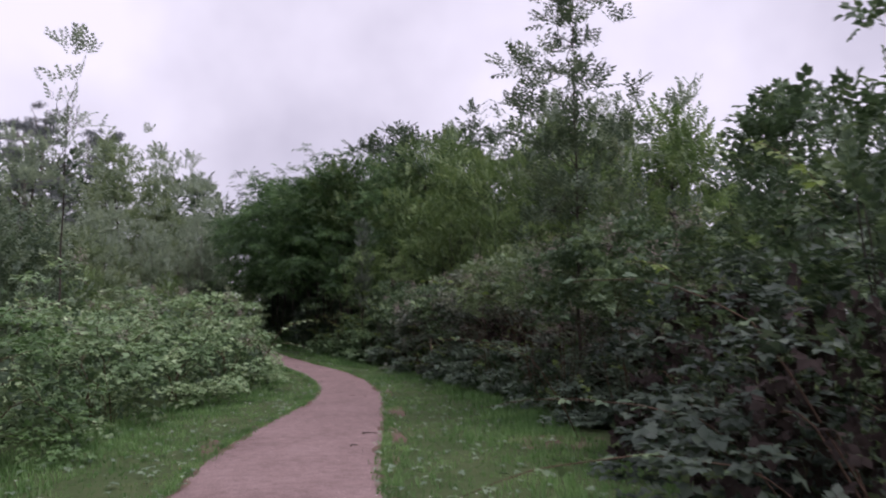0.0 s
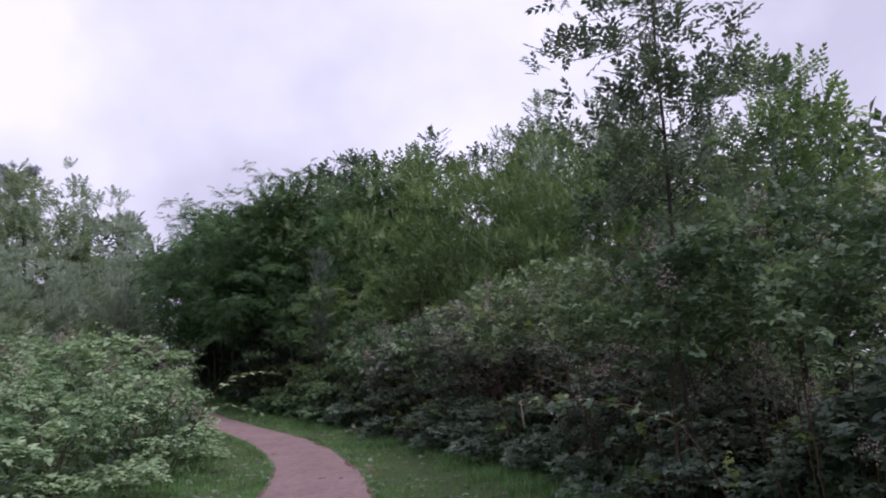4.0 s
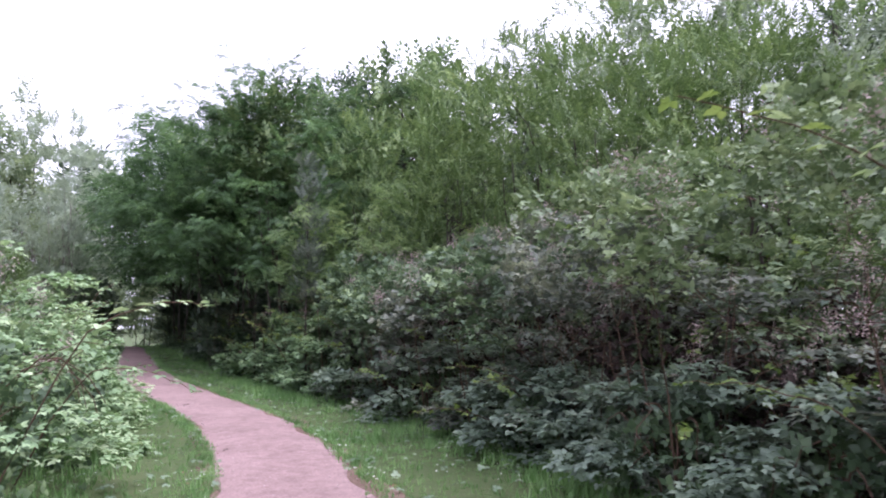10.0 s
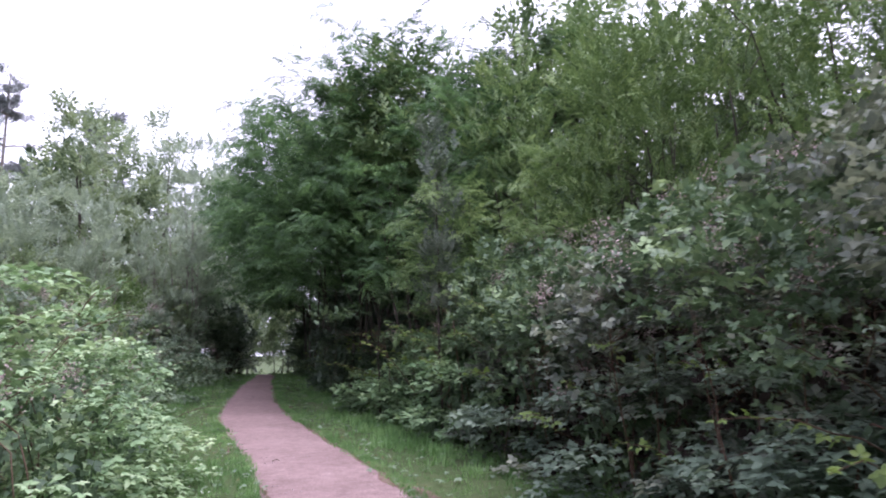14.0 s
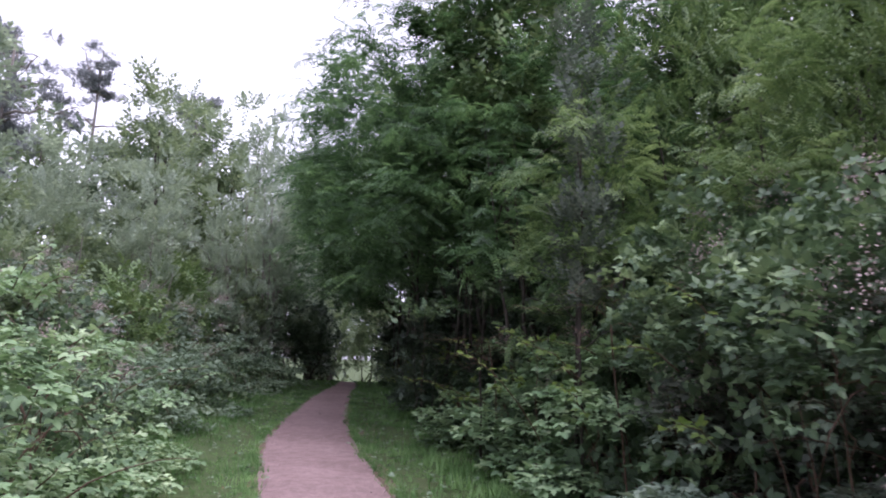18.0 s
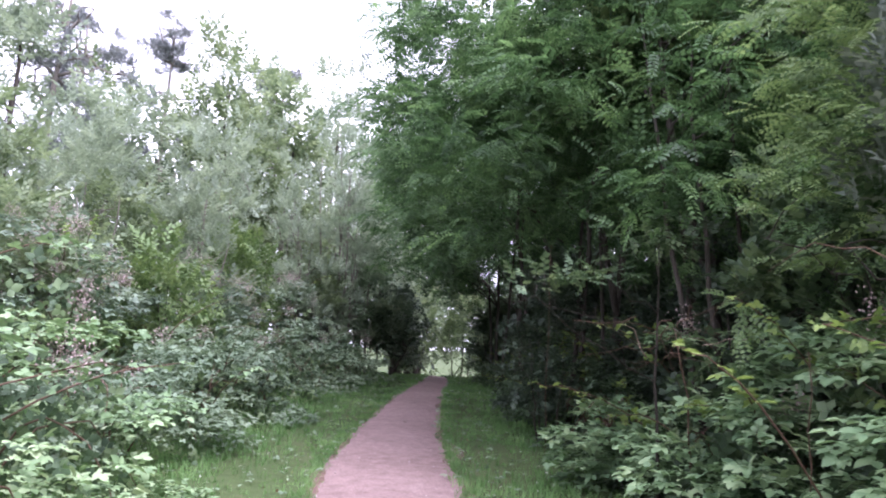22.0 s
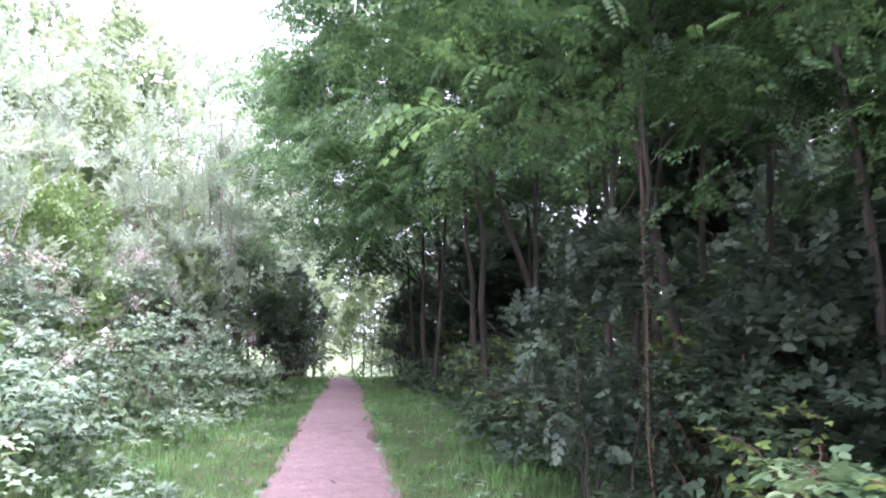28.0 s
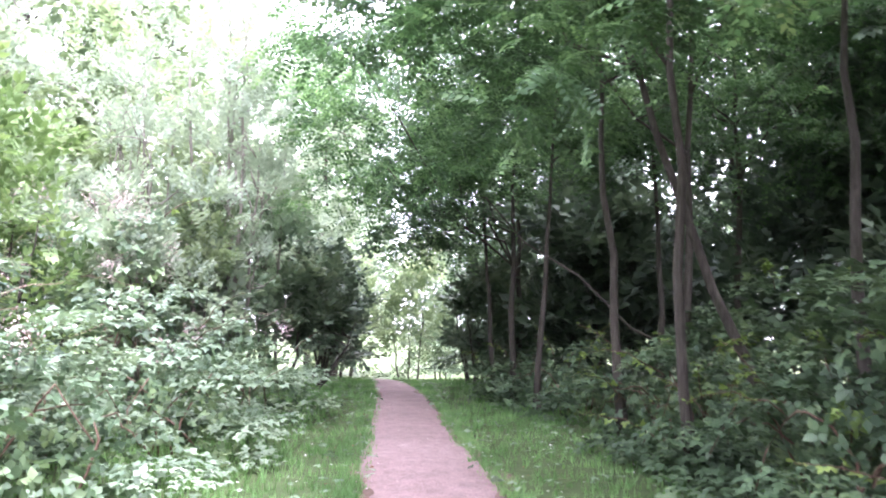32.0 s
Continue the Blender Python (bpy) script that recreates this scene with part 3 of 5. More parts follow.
# ---- the lie of the land ----
LAND_Y = (-60, -2, 3, 8, 13, 18, 23, 28, 33, 38, 43, 46, 48, 50, 53, 65)
LAND_Z = (0.6, 0.27, 0.17, 0.07, 0.0, 0.0, 0.05, 0.12, 0.30, 0.53, 0.60, 0.62, 0.62, 0.6, 0.25, -0.5)
EDGE_Y = (-14, -6, 0, 4, 7, 10, 13, 16, 19, 22, 25, 28, 31, 34, 37, 40, 43, 46, 49, 51, 53)
EDGE_L = (-3.8, -2.8, -1.95, -1.40, -1.01, -0.66, 0.04, 0.90, 1.23, 1.08, 0.57, -0.15, -0.88, -1.12, -1.34, -1.55, -1.66, -1.9, -2.2, -2.7, -3.3)
EDGE_R = (-1.7, -0.7, 0.1, 0.66, 1.06, 1.51, 2.01, 2.44, 2.70, 2.55, 2.03, 1.35, 0.62, 0.12, -0.2, -0.5, -0.7, -1.0, -1.5, -2.0, -2.6)


def land(y):
    y = np.asarray(y, float)
    return sum(np.interp(y + o, LAND_Y, LAND_Z) for o in (-1.5, -0.5, 0.5, 1.5)) / 4


def ground_z(x, y):
    return float(land(y))


def edge_left(y):
    return sum(np.interp(np.asarray(y, float) + o, EDGE_Y, EDGE_L) for o in (-1, 0, 1)) / 3


def edge_right(y):
    return sum(np.interp(np.asarray(y, float) + o, EDGE_Y, EDGE_R) for o in (-1, 0, 1)) / 3


def grid_mesh(name, X, Y, Z, mat, smooth=True):
    h, w = X.shape
    i = np.arange(h * w).reshape(h, w)
    a, b, c, d = i[:-1, :-1].ravel(), i[:-1, 1:].ravel(), i[1:, 1:].ravel(), i[1:, :-1].ravel()
    return tri_mesh(name, np.stack([X, Y, Z], -1).reshape(-1, 3), np.concatenate([np.stack([a, b, c], 1), np.stack([a, c, d], 1)]), mat, smooth)


def ladder(fine0, fine1, step, far):
    inner = np.arange(fine0, fine1 + step / 2, step)
    grow = step * np.cumsum(1.35 ** np.arange(1, 60))
    grow = grow[grow < far]
    return np.concatenate([fine0 - grow[::-1], inner, fine1 + grow])


gx, gy = ladder(-8, 10, 0.3, 1500), ladder(-6, 60, 0.3, 1500)
GX, GY = np.meshgrid(gx, gy)
flat = np.stack([GX.ravel(), GY.ravel(), 0 * GX.ravel()], 1)
bumps = 0.03 * rumple(flat, 0.9, 21) + 0.015 * rumple(flat, 2.7, 22)
off_path = np.clip(np.maximum(edge_left(GY) - GX, GX - edge_right(GY)) / 0.8, 0, 1)
GZ = land(GY) + bumps.reshape(GX.shape) * off_path - 0.03 * (1 - off_path)
ground = tagged(new("ground", grid_mesh("ground", GX, GY, GZ, SOIL)), "grassy soil of the wood floor beside the path", "ground", kind="structure")

# the path: a low, slightly crowned strip with ragged edges
py = np.arange(-14, 52.5, 0.12)
across = np.array([-0.04, 0.0, 0.06, 0.25, 0.5, 0.75, 0.94, 1.0, 1.04])
PY = np.repeat(py[:, None], len(across), 1)
rag_l = 0.10 * rumple(np.stack([py, 0 * py, 0 * py], 1), 2.2, 31) + 0.040 * rumple(np.stack([py, 0 * py, 0 * py], 1), 8.0, 32)
rag_r = 0.10 * rumple(np.stack([py, 0 * py, 0 * py], 1), 2.0, 33) + 0.040 * rumple(np.stack([py, 0 * py, 0 * py], 1), 7.0, 34)
pl, pr = edge_left(py) + rag_l, edge_right(py) + rag_r
PX = pl[:, None] + (pr - pl)[:, None] * across
pf = np.stack([PX.ravel(), PY.ravel(), 0 * PX.ravel()], 1)
PZ = land(PY) + 0.018 - 0.022 * (2 * across - 1) ** 2 + (0.006 * rumple(pf, 3.0, 35) + 0.004 * rumple(pf, 11.0, 36)).reshape(PX.shape)
PZ[:, 0] -= 0.06
PZ[:, -1] -= 0.06
path = tagged(new("path", grid_mesh("path", PX, PY, PZ, PATH_MAT)), "pinkish trodden gravel footpath winding between grass verges", "path", kind="structure")

# worn reddish soil that frays out from the path into the grass
fray = np.stack([py, 0 * py, 0 * py], 1)
fl = pl - np.clip(0.07 + 0.10 * rumple(fray, 1.3, 37) + 0.05 * rumple(fray, 5.0, 38), 0.0, 0.3)
fr = pr + np.clip(0.10 + 0.11 * rumple(fray, 1.1, 39) + 0.06 * rumple(fray, 6.0, 40), 0.0, 0.36)
for side_l, side_r in ((fl, pl + 0.06), (pr - 0.06, fr)):
    FX = side_l[:, None] + (side_r - side_l)[:, None] * np.array([0.0, 0.2, 0.8, 1.0])
    FY = np.repeat(py[:, None], 4, 1)
    FZ = land(FY) + 0.004 + 0.006 * rumple(np.stack([FX.ravel(), FY.ravel(), 0 * FX.ravel()], 1), 5.0, 43).reshape(FX.shape)
    FZ[:, 0 if side_r is not fr else 3] -= 0.05
    FZ[:, 3 if side_r is not fr else 0] -= 0.02
    tagged(new("path_edge", grid_mesh("path_edge", FX, FY, FZ, BARE)), "frayed edge of bare reddish soil along the path", "soil", kind="structure")

# ---- left of the path: pale bramble thicket ----
def bank(rows, label, mat, seed, side, thick=1.0, **kw):
    """Bramble bushes one after another: place, half-width, half-length, height."""
    for i, (x, y, rx, ry, h) in enumerate(rows):
        bramble(x, y, rx, ry, h, label, mat, seed + i * 13, n=int(thick * (390 * rx * ry + 455 * h)), **kw)


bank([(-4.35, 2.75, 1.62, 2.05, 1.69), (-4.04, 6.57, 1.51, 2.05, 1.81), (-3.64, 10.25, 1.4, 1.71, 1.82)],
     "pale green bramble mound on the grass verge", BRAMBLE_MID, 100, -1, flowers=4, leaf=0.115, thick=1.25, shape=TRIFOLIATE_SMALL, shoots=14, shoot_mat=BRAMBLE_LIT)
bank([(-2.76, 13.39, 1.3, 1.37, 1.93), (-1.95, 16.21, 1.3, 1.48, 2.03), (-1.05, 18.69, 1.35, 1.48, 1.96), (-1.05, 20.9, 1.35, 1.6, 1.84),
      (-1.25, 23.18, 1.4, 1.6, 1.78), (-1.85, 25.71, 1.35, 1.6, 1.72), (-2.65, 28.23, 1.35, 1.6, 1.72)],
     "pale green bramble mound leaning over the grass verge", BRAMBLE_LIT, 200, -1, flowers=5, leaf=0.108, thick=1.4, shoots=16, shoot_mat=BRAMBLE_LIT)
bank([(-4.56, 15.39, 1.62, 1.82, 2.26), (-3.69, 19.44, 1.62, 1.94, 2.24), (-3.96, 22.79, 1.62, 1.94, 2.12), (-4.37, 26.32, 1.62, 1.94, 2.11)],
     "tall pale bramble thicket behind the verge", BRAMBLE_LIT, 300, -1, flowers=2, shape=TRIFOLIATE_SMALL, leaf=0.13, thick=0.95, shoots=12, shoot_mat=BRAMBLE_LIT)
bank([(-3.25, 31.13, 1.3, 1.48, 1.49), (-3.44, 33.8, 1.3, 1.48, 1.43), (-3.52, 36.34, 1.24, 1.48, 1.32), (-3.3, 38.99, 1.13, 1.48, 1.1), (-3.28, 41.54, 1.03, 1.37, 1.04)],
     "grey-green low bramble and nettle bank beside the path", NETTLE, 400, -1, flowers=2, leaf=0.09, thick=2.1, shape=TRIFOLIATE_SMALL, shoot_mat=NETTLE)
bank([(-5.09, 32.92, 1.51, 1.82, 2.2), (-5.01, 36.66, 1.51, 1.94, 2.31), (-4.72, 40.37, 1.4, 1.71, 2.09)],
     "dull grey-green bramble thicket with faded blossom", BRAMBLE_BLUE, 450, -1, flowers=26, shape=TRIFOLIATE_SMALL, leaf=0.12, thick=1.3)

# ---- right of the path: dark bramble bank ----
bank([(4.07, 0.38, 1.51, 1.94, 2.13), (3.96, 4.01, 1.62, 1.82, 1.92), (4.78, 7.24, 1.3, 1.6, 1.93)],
     "broad-leaved bramble bush on the verge, coloured dark as in shade", BRAMBLE_SHADED, 500, 1, heart=WITHERED_SHADE, flowers=1, leaf=0.14, shape=TRIFOLIATE_SMALL, thick=1.1)
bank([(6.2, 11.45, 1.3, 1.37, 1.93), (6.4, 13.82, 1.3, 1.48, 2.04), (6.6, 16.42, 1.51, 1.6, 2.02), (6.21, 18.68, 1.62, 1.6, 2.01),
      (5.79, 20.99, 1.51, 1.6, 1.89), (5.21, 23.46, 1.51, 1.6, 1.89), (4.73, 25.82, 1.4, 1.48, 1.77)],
     "dark tangled bramble bank with faded pink blossom", BRAMBLE_DULL, 600, 1, heart=WITHERED_SHADE, flowers=22, shape=TRIFOLIATE_SMALL, leaf=0.12, thick=1.85, shoots=14, shoot_mat=BRAMBLE_BLUE)
bank([(5.5, 15.02, 0.89, 1.14, 1.12), (5.35, 17.78, 0.95, 1.25, 1.23), (5.2, 20.21, 0.95, 1.25, 1.10), (4.7, 22.4, 1.0, 1.14, 1.35), (4.25, 24.71, 1.0, 1.14, 1.35), (5.4, 11.5, 0.9, 1.15, 1.15), (5.45, 13.4, 0.95, 1.1, 1.15), (5.5, 9.6, 0.9, 1.0, 1.2), (5.05, 16.4, 0.75, 0.9, 1.3), (5.0, 18.9, 0.8, 0.9, 1.35)],
     "low blue-green bramble spilling onto the grass", BRAMBLE_BLUE, 700, 1, flowers=1, leaf=0.125, shape=TRIFOLIATE_SMALL, thick=1.6)
bank([(3.75, 26.93, 0.95, 1.14, 1.25), (3.2, 29.27, 0.95, 1.14, 1.3), (2.49, 31.48, 0.81, 1.08, 1.15), (3.6, 28.3, 0.9, 1.0, 1.6), (3.3, 30.6, 0.9, 1.0, 1.5)],
     "fresh green broad-leaved bramble spilling onto the grass", FRESH, 730, 1, flowers=2, leaf=0.125, thick=1.6)
bank([(2.47, 33.48, 0.86, 1.03, 1.2), (1.75, 36.5, 0.75, 0.95, 1.25), (1.55, 38.7, 0.65, 0.9, 1.1), (2.18, 35.44, 0.95, 1.14, 1.2), (1.99, 37.61, 1.0, 1.25, 1.1), (1.68, 39.96, 0.97, 1.37, 1.0), (1.08, 42.58, 0.97, 1.37, 0.95), (0.82, 44.93, 0.97, 1.37, 0.95)],
     "low blue-green undergrowth of bramble below the trees", BRAMBLE, 800, 1, leaf=0.11, shape=TRIFOLIATE_SMALL, thick=1.5)
bank([(7.15, 9.31, 1.62, 1.82, 3.1), (7.1, 13.11, 1.73, 1.94, 3.5), (7.85, 16.96, 1.84, 2.05, 3.25), (7.6, 20.31, 1.84, 2.05, 3.01), (6.66, 23.81, 1.73, 2.05, 2.78)],
     "yellow-green bramble thicket on top of the bank", YELLOW_BRAMBLE, 850, 1, flowers=18, shape=TRIFOLIATE_SMALL, leaf=0.135, thick=1.0, shoots=9)
bank([(3.8, 33.58, 1.4, 1.82, 1.6), (3.7, 37.27, 1.51, 2.05, 1.6), (3.5, 41.32, 1.51, 2.17, 1.5)],
     "shaded bramble carpet under the trees", BRAMBLE, 880, 1, shape=TRIFOLIATE_SMALL, shoots=2)

# canes that arch over the bank and shade the hollows below
for i, (x, y, z, rx, ry, rz, m, words) in enumerate([
        (5.35, 9.9, 2.5, 1.05, 1.15, 0.7, BRAMBLE, "dark arching bramble with faded blossom"), (4.75, 11.6, 2.35, 0.92, 1.12, 0.61, BRAMBLE, "dark arching bramble with small leaves"), (5.3, 13.92, 2.6, 1.03, 1.23, 0.55, YELLOW_BRAMBLE, "yellow-green arching bramble in flower"),
        (5.2, 16.4, 2.5, 1.08, 1.23, 0.61, YELLOW_BRAMBLE, "yellow-green arching bramble in flower"), (5.24, 18.27, 2.24, 1.08, 1.23, 0.66, BRAMBLE_DULL, "dull green arching bramble with brown stems"),
        (4.84, 20.21, 2.12, 1.08, 1.23, 0.66, BRAMBLE, "green arching bramble above the low bank"), (4.67, 22.03, 1.95, 1.03, 1.23, 0.66, BRAMBLE_DULL, "dull green arching bramble with brown stems"),
        (4.50, 23.85, 1.89, 0.97, 1.12, 0.66, BRAMBLE, "dark green arching bramble above the low bank"), (4.21, 25.42, 2.11, 0.86, 1.01, 0.88, BRAMBLE, "green bramble clambering up the shrubs")]):
    r0 = random.Random(40 + i)
    lobes = [((r0.uniform(-0.25, 0.25), r0.uniform(-0.4, 0.4), z), (rx, ry, rz)), ((-rx * 0.5, r0.uniform(-0.7, 0.1), z - 0.35), (rx * 0.6, ry * 0.6, rz * 0.7)),
             ((r0.uniform(-0.3, 0.5), ry * 0.6, z + 0.25), (rx * 0.7, ry * 0.6, rz * 0.7)), ((r0.uniform(0.1, 0.6), -ry * 0.6, z + 0.15), (rx * 0.7, ry * 0.55, rz * 0.7))]
    bush = tree("bramble_bush", x, y, words, "bush", z + rz, lobes=lobes, shape=TRIFOLIATE_SMALL, size=0.105, n=2700, mat=m, bark=CANE, trunk=0.014, stems=6, limbs=4, seed=400 + i, shell=0.7, clump=0.8,
                group="brambles along the path", top=z, level=0.3, droop=0.2)
    r1 = np.random.default_rng(470 + i)
    for j in range(12):
        c = np.array(lobes[j % 4][0]) + r1.normal(size=3) * (0.3, 0.4, 0.05) + (0, 0, lobes[j % 4][1][2] * 0.9)
        q = c + r1.normal(size=(140, 3)) * (0.06, 0.06, 0.09)
        v, t = scatter(leaflet(1, 0.8), q, r1.normal(size=q.shape), r1.normal(size=q.shape) + (0, 0, 1), 0.019)
        part_mesh("blossom", tri_mesh("blossom", v, t, FLOWER), bush, "faded pinkish bramble blossom")


def dead_canes(x, y, z, spread, n, seed, label):
    """A tangle of bare brown bramble canes."""
    r = np.random.default_rng(seed)
    base = thing("dead_bramble_canes", x, y, ground_z(x, y), label, "dead canes", "dead canes in the bank")
    for i in range(n):
        a = r.normal(size=3) * np.array(spread) + (0, 0, z)
        d = unit(np.array((r.normal(), r.normal(), r.normal() * 0.35)))
        L = r.uniform(0.2, 0.6)
        a[2], e = max(a[2], 0.1), a + d * L
        e[2] = max(e[2], 0.1)
        pts = bend(a, e, r.uniform(-0.05, 0.14), 6, 0.012, seed + i)
        part_mesh("cane", tri_mesh("cane", *tube(pts, np.linspace(0.004, 0.0015, 6) * r.uniform(0.7, 1.3), 4), DEAD if i % 9 == 0 else CANE, True), base)
    stem = bend((0.2, 0.1, 0), (0, 0, z), 0.1, 6, 0.02, seed)
    part_mesh("stem", tri_mesh("stem", *tube(stem, np.linspace(0.010, 0.006, 6), 6), CANE, True), base)
    return base


dead_canes(5.37, 14.67, 1.52, (0.45, 0.4, 0.22), 26, 1001, "tangle of bare reddish-brown bramble canes in a dark hollow")
dead_canes(5.5, 11.83, 0.63, (0.4, 0.5, 0.25), 18, 1002, "bare brown canes at the foot of the bank")
dead_canes(2.5, 29.3, 1.6, (0.22, 0.22, 0.16), 22, 1003, "broken bare branches and canes under the robinia")
dead_canes(5.21, 17.81, 1.34, (0.4, 0.4, 0.2), 16, 1004, "tangle of bare brown canes below the brambles")
dead_canes(3.37, 26.03, 1.88, (0.3, 0.3, 0.25), 14, 1005, "thin dry twigs sticking out of the thicket")
dead_canes(-4.23, 38.36, 1.1, (0.5, 0.7, 0.3), 18, 1006, "brown dead stems among the grey-green thicket")


def leafy_cane(start, end, sag, label, mat, seed, leaf=0.15, n=12, name="bramble_cane"):
    """One long cane that reaches out of the bank, set with leaves."""
    r = np.random.default_rng(seed)
    x, y = start[0], start[1]
    base = thing(name, x, y, ground_z(x, y), label, "bramble cane", "long canes beside the path")
    o = np.array((x, y, ground_z(x, y)))
    top = np.array(start) - o
    back = unit(np.array((end[0] - x, end[1] - y, 0.0))) * -0.8
    pts = np.concatenate([bend((back[0], back[1], 0.0), top, 0.12, 5, 0.01, seed)[:-1], bend(top, np.array(end) - o, sag, 9, 0.008, seed + 1)])
    cane = part_mesh("cane", tri_mesh("cane", *tube(pts, np.linspace(0.007, 0.0025, len(pts)), 5), CANE, True), base)
    f = np.linspace(0.35, 1.0, n) * (len(pts) - 1)
    q = np.stack([np.interp(f, np.arange(len(pts)), pts[:, j]) for j in range(3)], 1)
    d = unit(np.array(end) - np.array(start))
    for i in range(n):
        side = np.cross(d, (0, 0, 1)) * (1 if i % 2 else -1)
        v, t = scatter(TRIFOLIATE, q[i:i + 1], (d * 0.5 + side + r.normal(size=3) * 0.25)[None], (np.array((0, 0, 1.0)) + r.normal(size=3) * 0.25)[None], leaf * (1.1 - 0.45 * i / n))
        part_mesh("leaf", tri_mesh("leaf", v, t, mat), cane)
    return base


leafy_cane((2.7, 3.94, 0.85), (0.97, 3.8, 0.81), 0.12, "long pale-leaved bramble cane reaching over the grass", BRAMBLE, 1101)
leafy_cane((2.93, 4.72, 1.02), (1.82, 6.2, 0.96), 0.10, "long bramble cane reaching over the grass", BRAMBLE, 1102)
leafy_cane((3.03, 4.22, 1.69), (2.1, 4.92, 1.98), 0.12, "arching bramble cane with pale leaves", BRAMBLE, 1103)
leafy_cane((4.13, 13.08, 1.99), (2.72, 13.17, 2.41), 0.08, "pale green bramble cane arching out of the bank", YOUNG, 1104)
leafy_cane((4.64, 14.37, 1.02), (4.01, 14.98, 1.13), 0.06, "young bramble cane with pale leaves", YOUNG, 1105, 0.12)
leafy_cane((0.24, 16.55, 1.47), (1.03, 16.13, 1.64), 0.10, "pale bramble cane reaching towards the path", BRAMBLE_LIT, 1106)
leafy_cane((0.13, 17.86, 1.12), (0.99, 17.32, 0.96), 0.10, "pale bramble cane reaching towards the path", BRAMBLE_LIT, 1107)
leafy_cane((3.78, 22.13, 0.67), (3.37, 21.83, 0.84), 0.08, "bright young bramble shoot at the foot of the bank", YOUNG, 1108, 0.13)
leafy_cane((2.21, 30.1, 1.05), (1.41, 29.9, 1.28), 0.05, "bright yellow-green young shoot beside the path", YOUNG, 1109, 0.12, 9)
leafy_cane((2.51, 27.15, 1.33), (2.04, 26.92, 1.61), 0.05, "hanging bramble shoot with pale leaves", YOUNG, 1110, 0.12, 9)
leafy_cane((-0.98, 24.88, 1.33), (-0.39, 24.35, 1.5), 0.08, "pale bramble cane leaning over the verge", BRAMBLE_LIT, 1111)
leafy_cane((-2, 31.4, 1.1), (-1.47, 31.05, 1.21), 0.08, "pale bramble cane leaning over the verge", BRAMBLE_LIT, 1112, 0.13)


def hanging_stem(x, y, z0, z1, seed):
    base = thing("vine_stem", x, y, ground_z(x, y), "thin bare vine stem hanging down from the branches", "vine")
    pts = bend((0, 0, 0), (0.03, 0.05, z1), 0, 8, 0.015, seed)
    part_mesh("stem", tri_mesh("stem", *tube(pts, 0.0035, 5), CANE, True), base)


hanging_stem(1.55, 32.25, 0.8, 2.6, 1201)
hanging_stem(2.9, 27.6, 0.8, 1.5, 1202)

# ---- trees and tall shrubs right of the path ----
tree("birch_tree", 5.18, 11.9, "slender birch with an airy oval crown above the brambles", "tree", 8.53, z0=2.1, rx=1.89, k=16, taper=0.45, n=2000, size=0.25,
     mat=BIRCH, trunk=0.036, limbs=10, seed=11, shell=0.85, clump=0.95)
tree("young_ash_tree", 7.48, 12.64, "bright green young ash beside the birch", "tree", 5.9, z0=2.04, rx=1.62, k=10, n=1700, size=0.25, mat=YOUNG_ASH, trunk=0.06, seed=12, shape=TWIG, clump=0.7, tuft=0.33)
tree("hazel_shrub", 5.25, 5.0, "broad-leaved hazel shrub above dark brambles", "shrub", 4.2, z0=0.9, rx=1.3, k=13, n=820, size=0.21, mat=BRAMBLE, shape=BROAD_TWIG, trunk=0.03, stems=5, limbs=8, seed=13, clump=1.0, shell=0.9)
tree("hazel_shrub", 6.45, 8.1, "hazel shrub with drooping leafy shoots", "shrub", 4.7, z0=1.02, rx=1.6, k=13, n=900, size=0.22, mat=BRAMBLE, shape=BROAD_TWIG, trunk=0.03, stems=4, seed=14, clump=0.9, shell=0.8)
for i, (x, y, h, rx) in enumerate([(7.18, 24.2, 7.4, 2.05), (10.25, 22.83, 8.7, 2.38), (8.4, 18.64, 6.1, 2.05), (6.42, 25.18, 6.4, 1.84), (9.77, 25.58, 8.9, 2.38), (7.77, 21.45, 6.9, 1.94), (7.19, 27.76, 7.8, 2.38), (8.36, 23.22, 7.8, 2.38), (9.08, 19.94, 6.7, 2.16), (5.08, 28.45, 6.5, 1.84), (11.02, 21.55, 8.5, 2.38), (9.86, 16.4, 4.4, 1.7)]):
    tree("willow_shrub", x, y, "pale green upright willow shrub behind the bramble bank", "shrub", h, z0=0.9, rx=rx, k=16, n=2100, size=0.27, mat=WILLOW, shape=LONG_TWIG,
         trunk=0.06, stems=4, limbs=6, seed=20 + i, rise=0.3, clump=0.9, tuft=0.36, group="willows behind the bank", taper=0.25)
for i, (x, y, h) in enumerate([(9.59, 24.2, 9.6), (10.49, 21.65, 8.9), (9.36, 18.45, 7.4), (11.63, 19.2, 8.5)]):
    tree("poplar_sapling", x, y, "thin feathery poplar sapling rising above the shrubs", "tree", h, z0=2.5, rx=0.75, k=11, n=520, size=0.32, mat=GREY_LEAF, shape=TWIG,
         trunk=0.04, limbs=7, seed=30 + i, rise=0.8, shell=0.9, clump=1.0, group="saplings above the shrubs")
for i, (x, y, h, rx) in enumerate([(11.8, 25.0, 9.2, 2.2), (12.6, 21.6, 7.4, 2.3), (10.6, 28.6, 9.0, 2.2), (13.6, 18.0, 5.8, 2.3), (8.4, 29.4, 8.4, 2.0)]):
    tree("field_maple", x, y, "dense green maple behind the willows", "tree", h, z0=1.0, rx=rx, k=12, n=850, size=0.56, mat=OAK if i % 2 else HAZEL, trunk=0.12, limbs=5, seed=360 + i, clump=0.6, taper=0.3, group="maples behind the willows", fill=0.25)
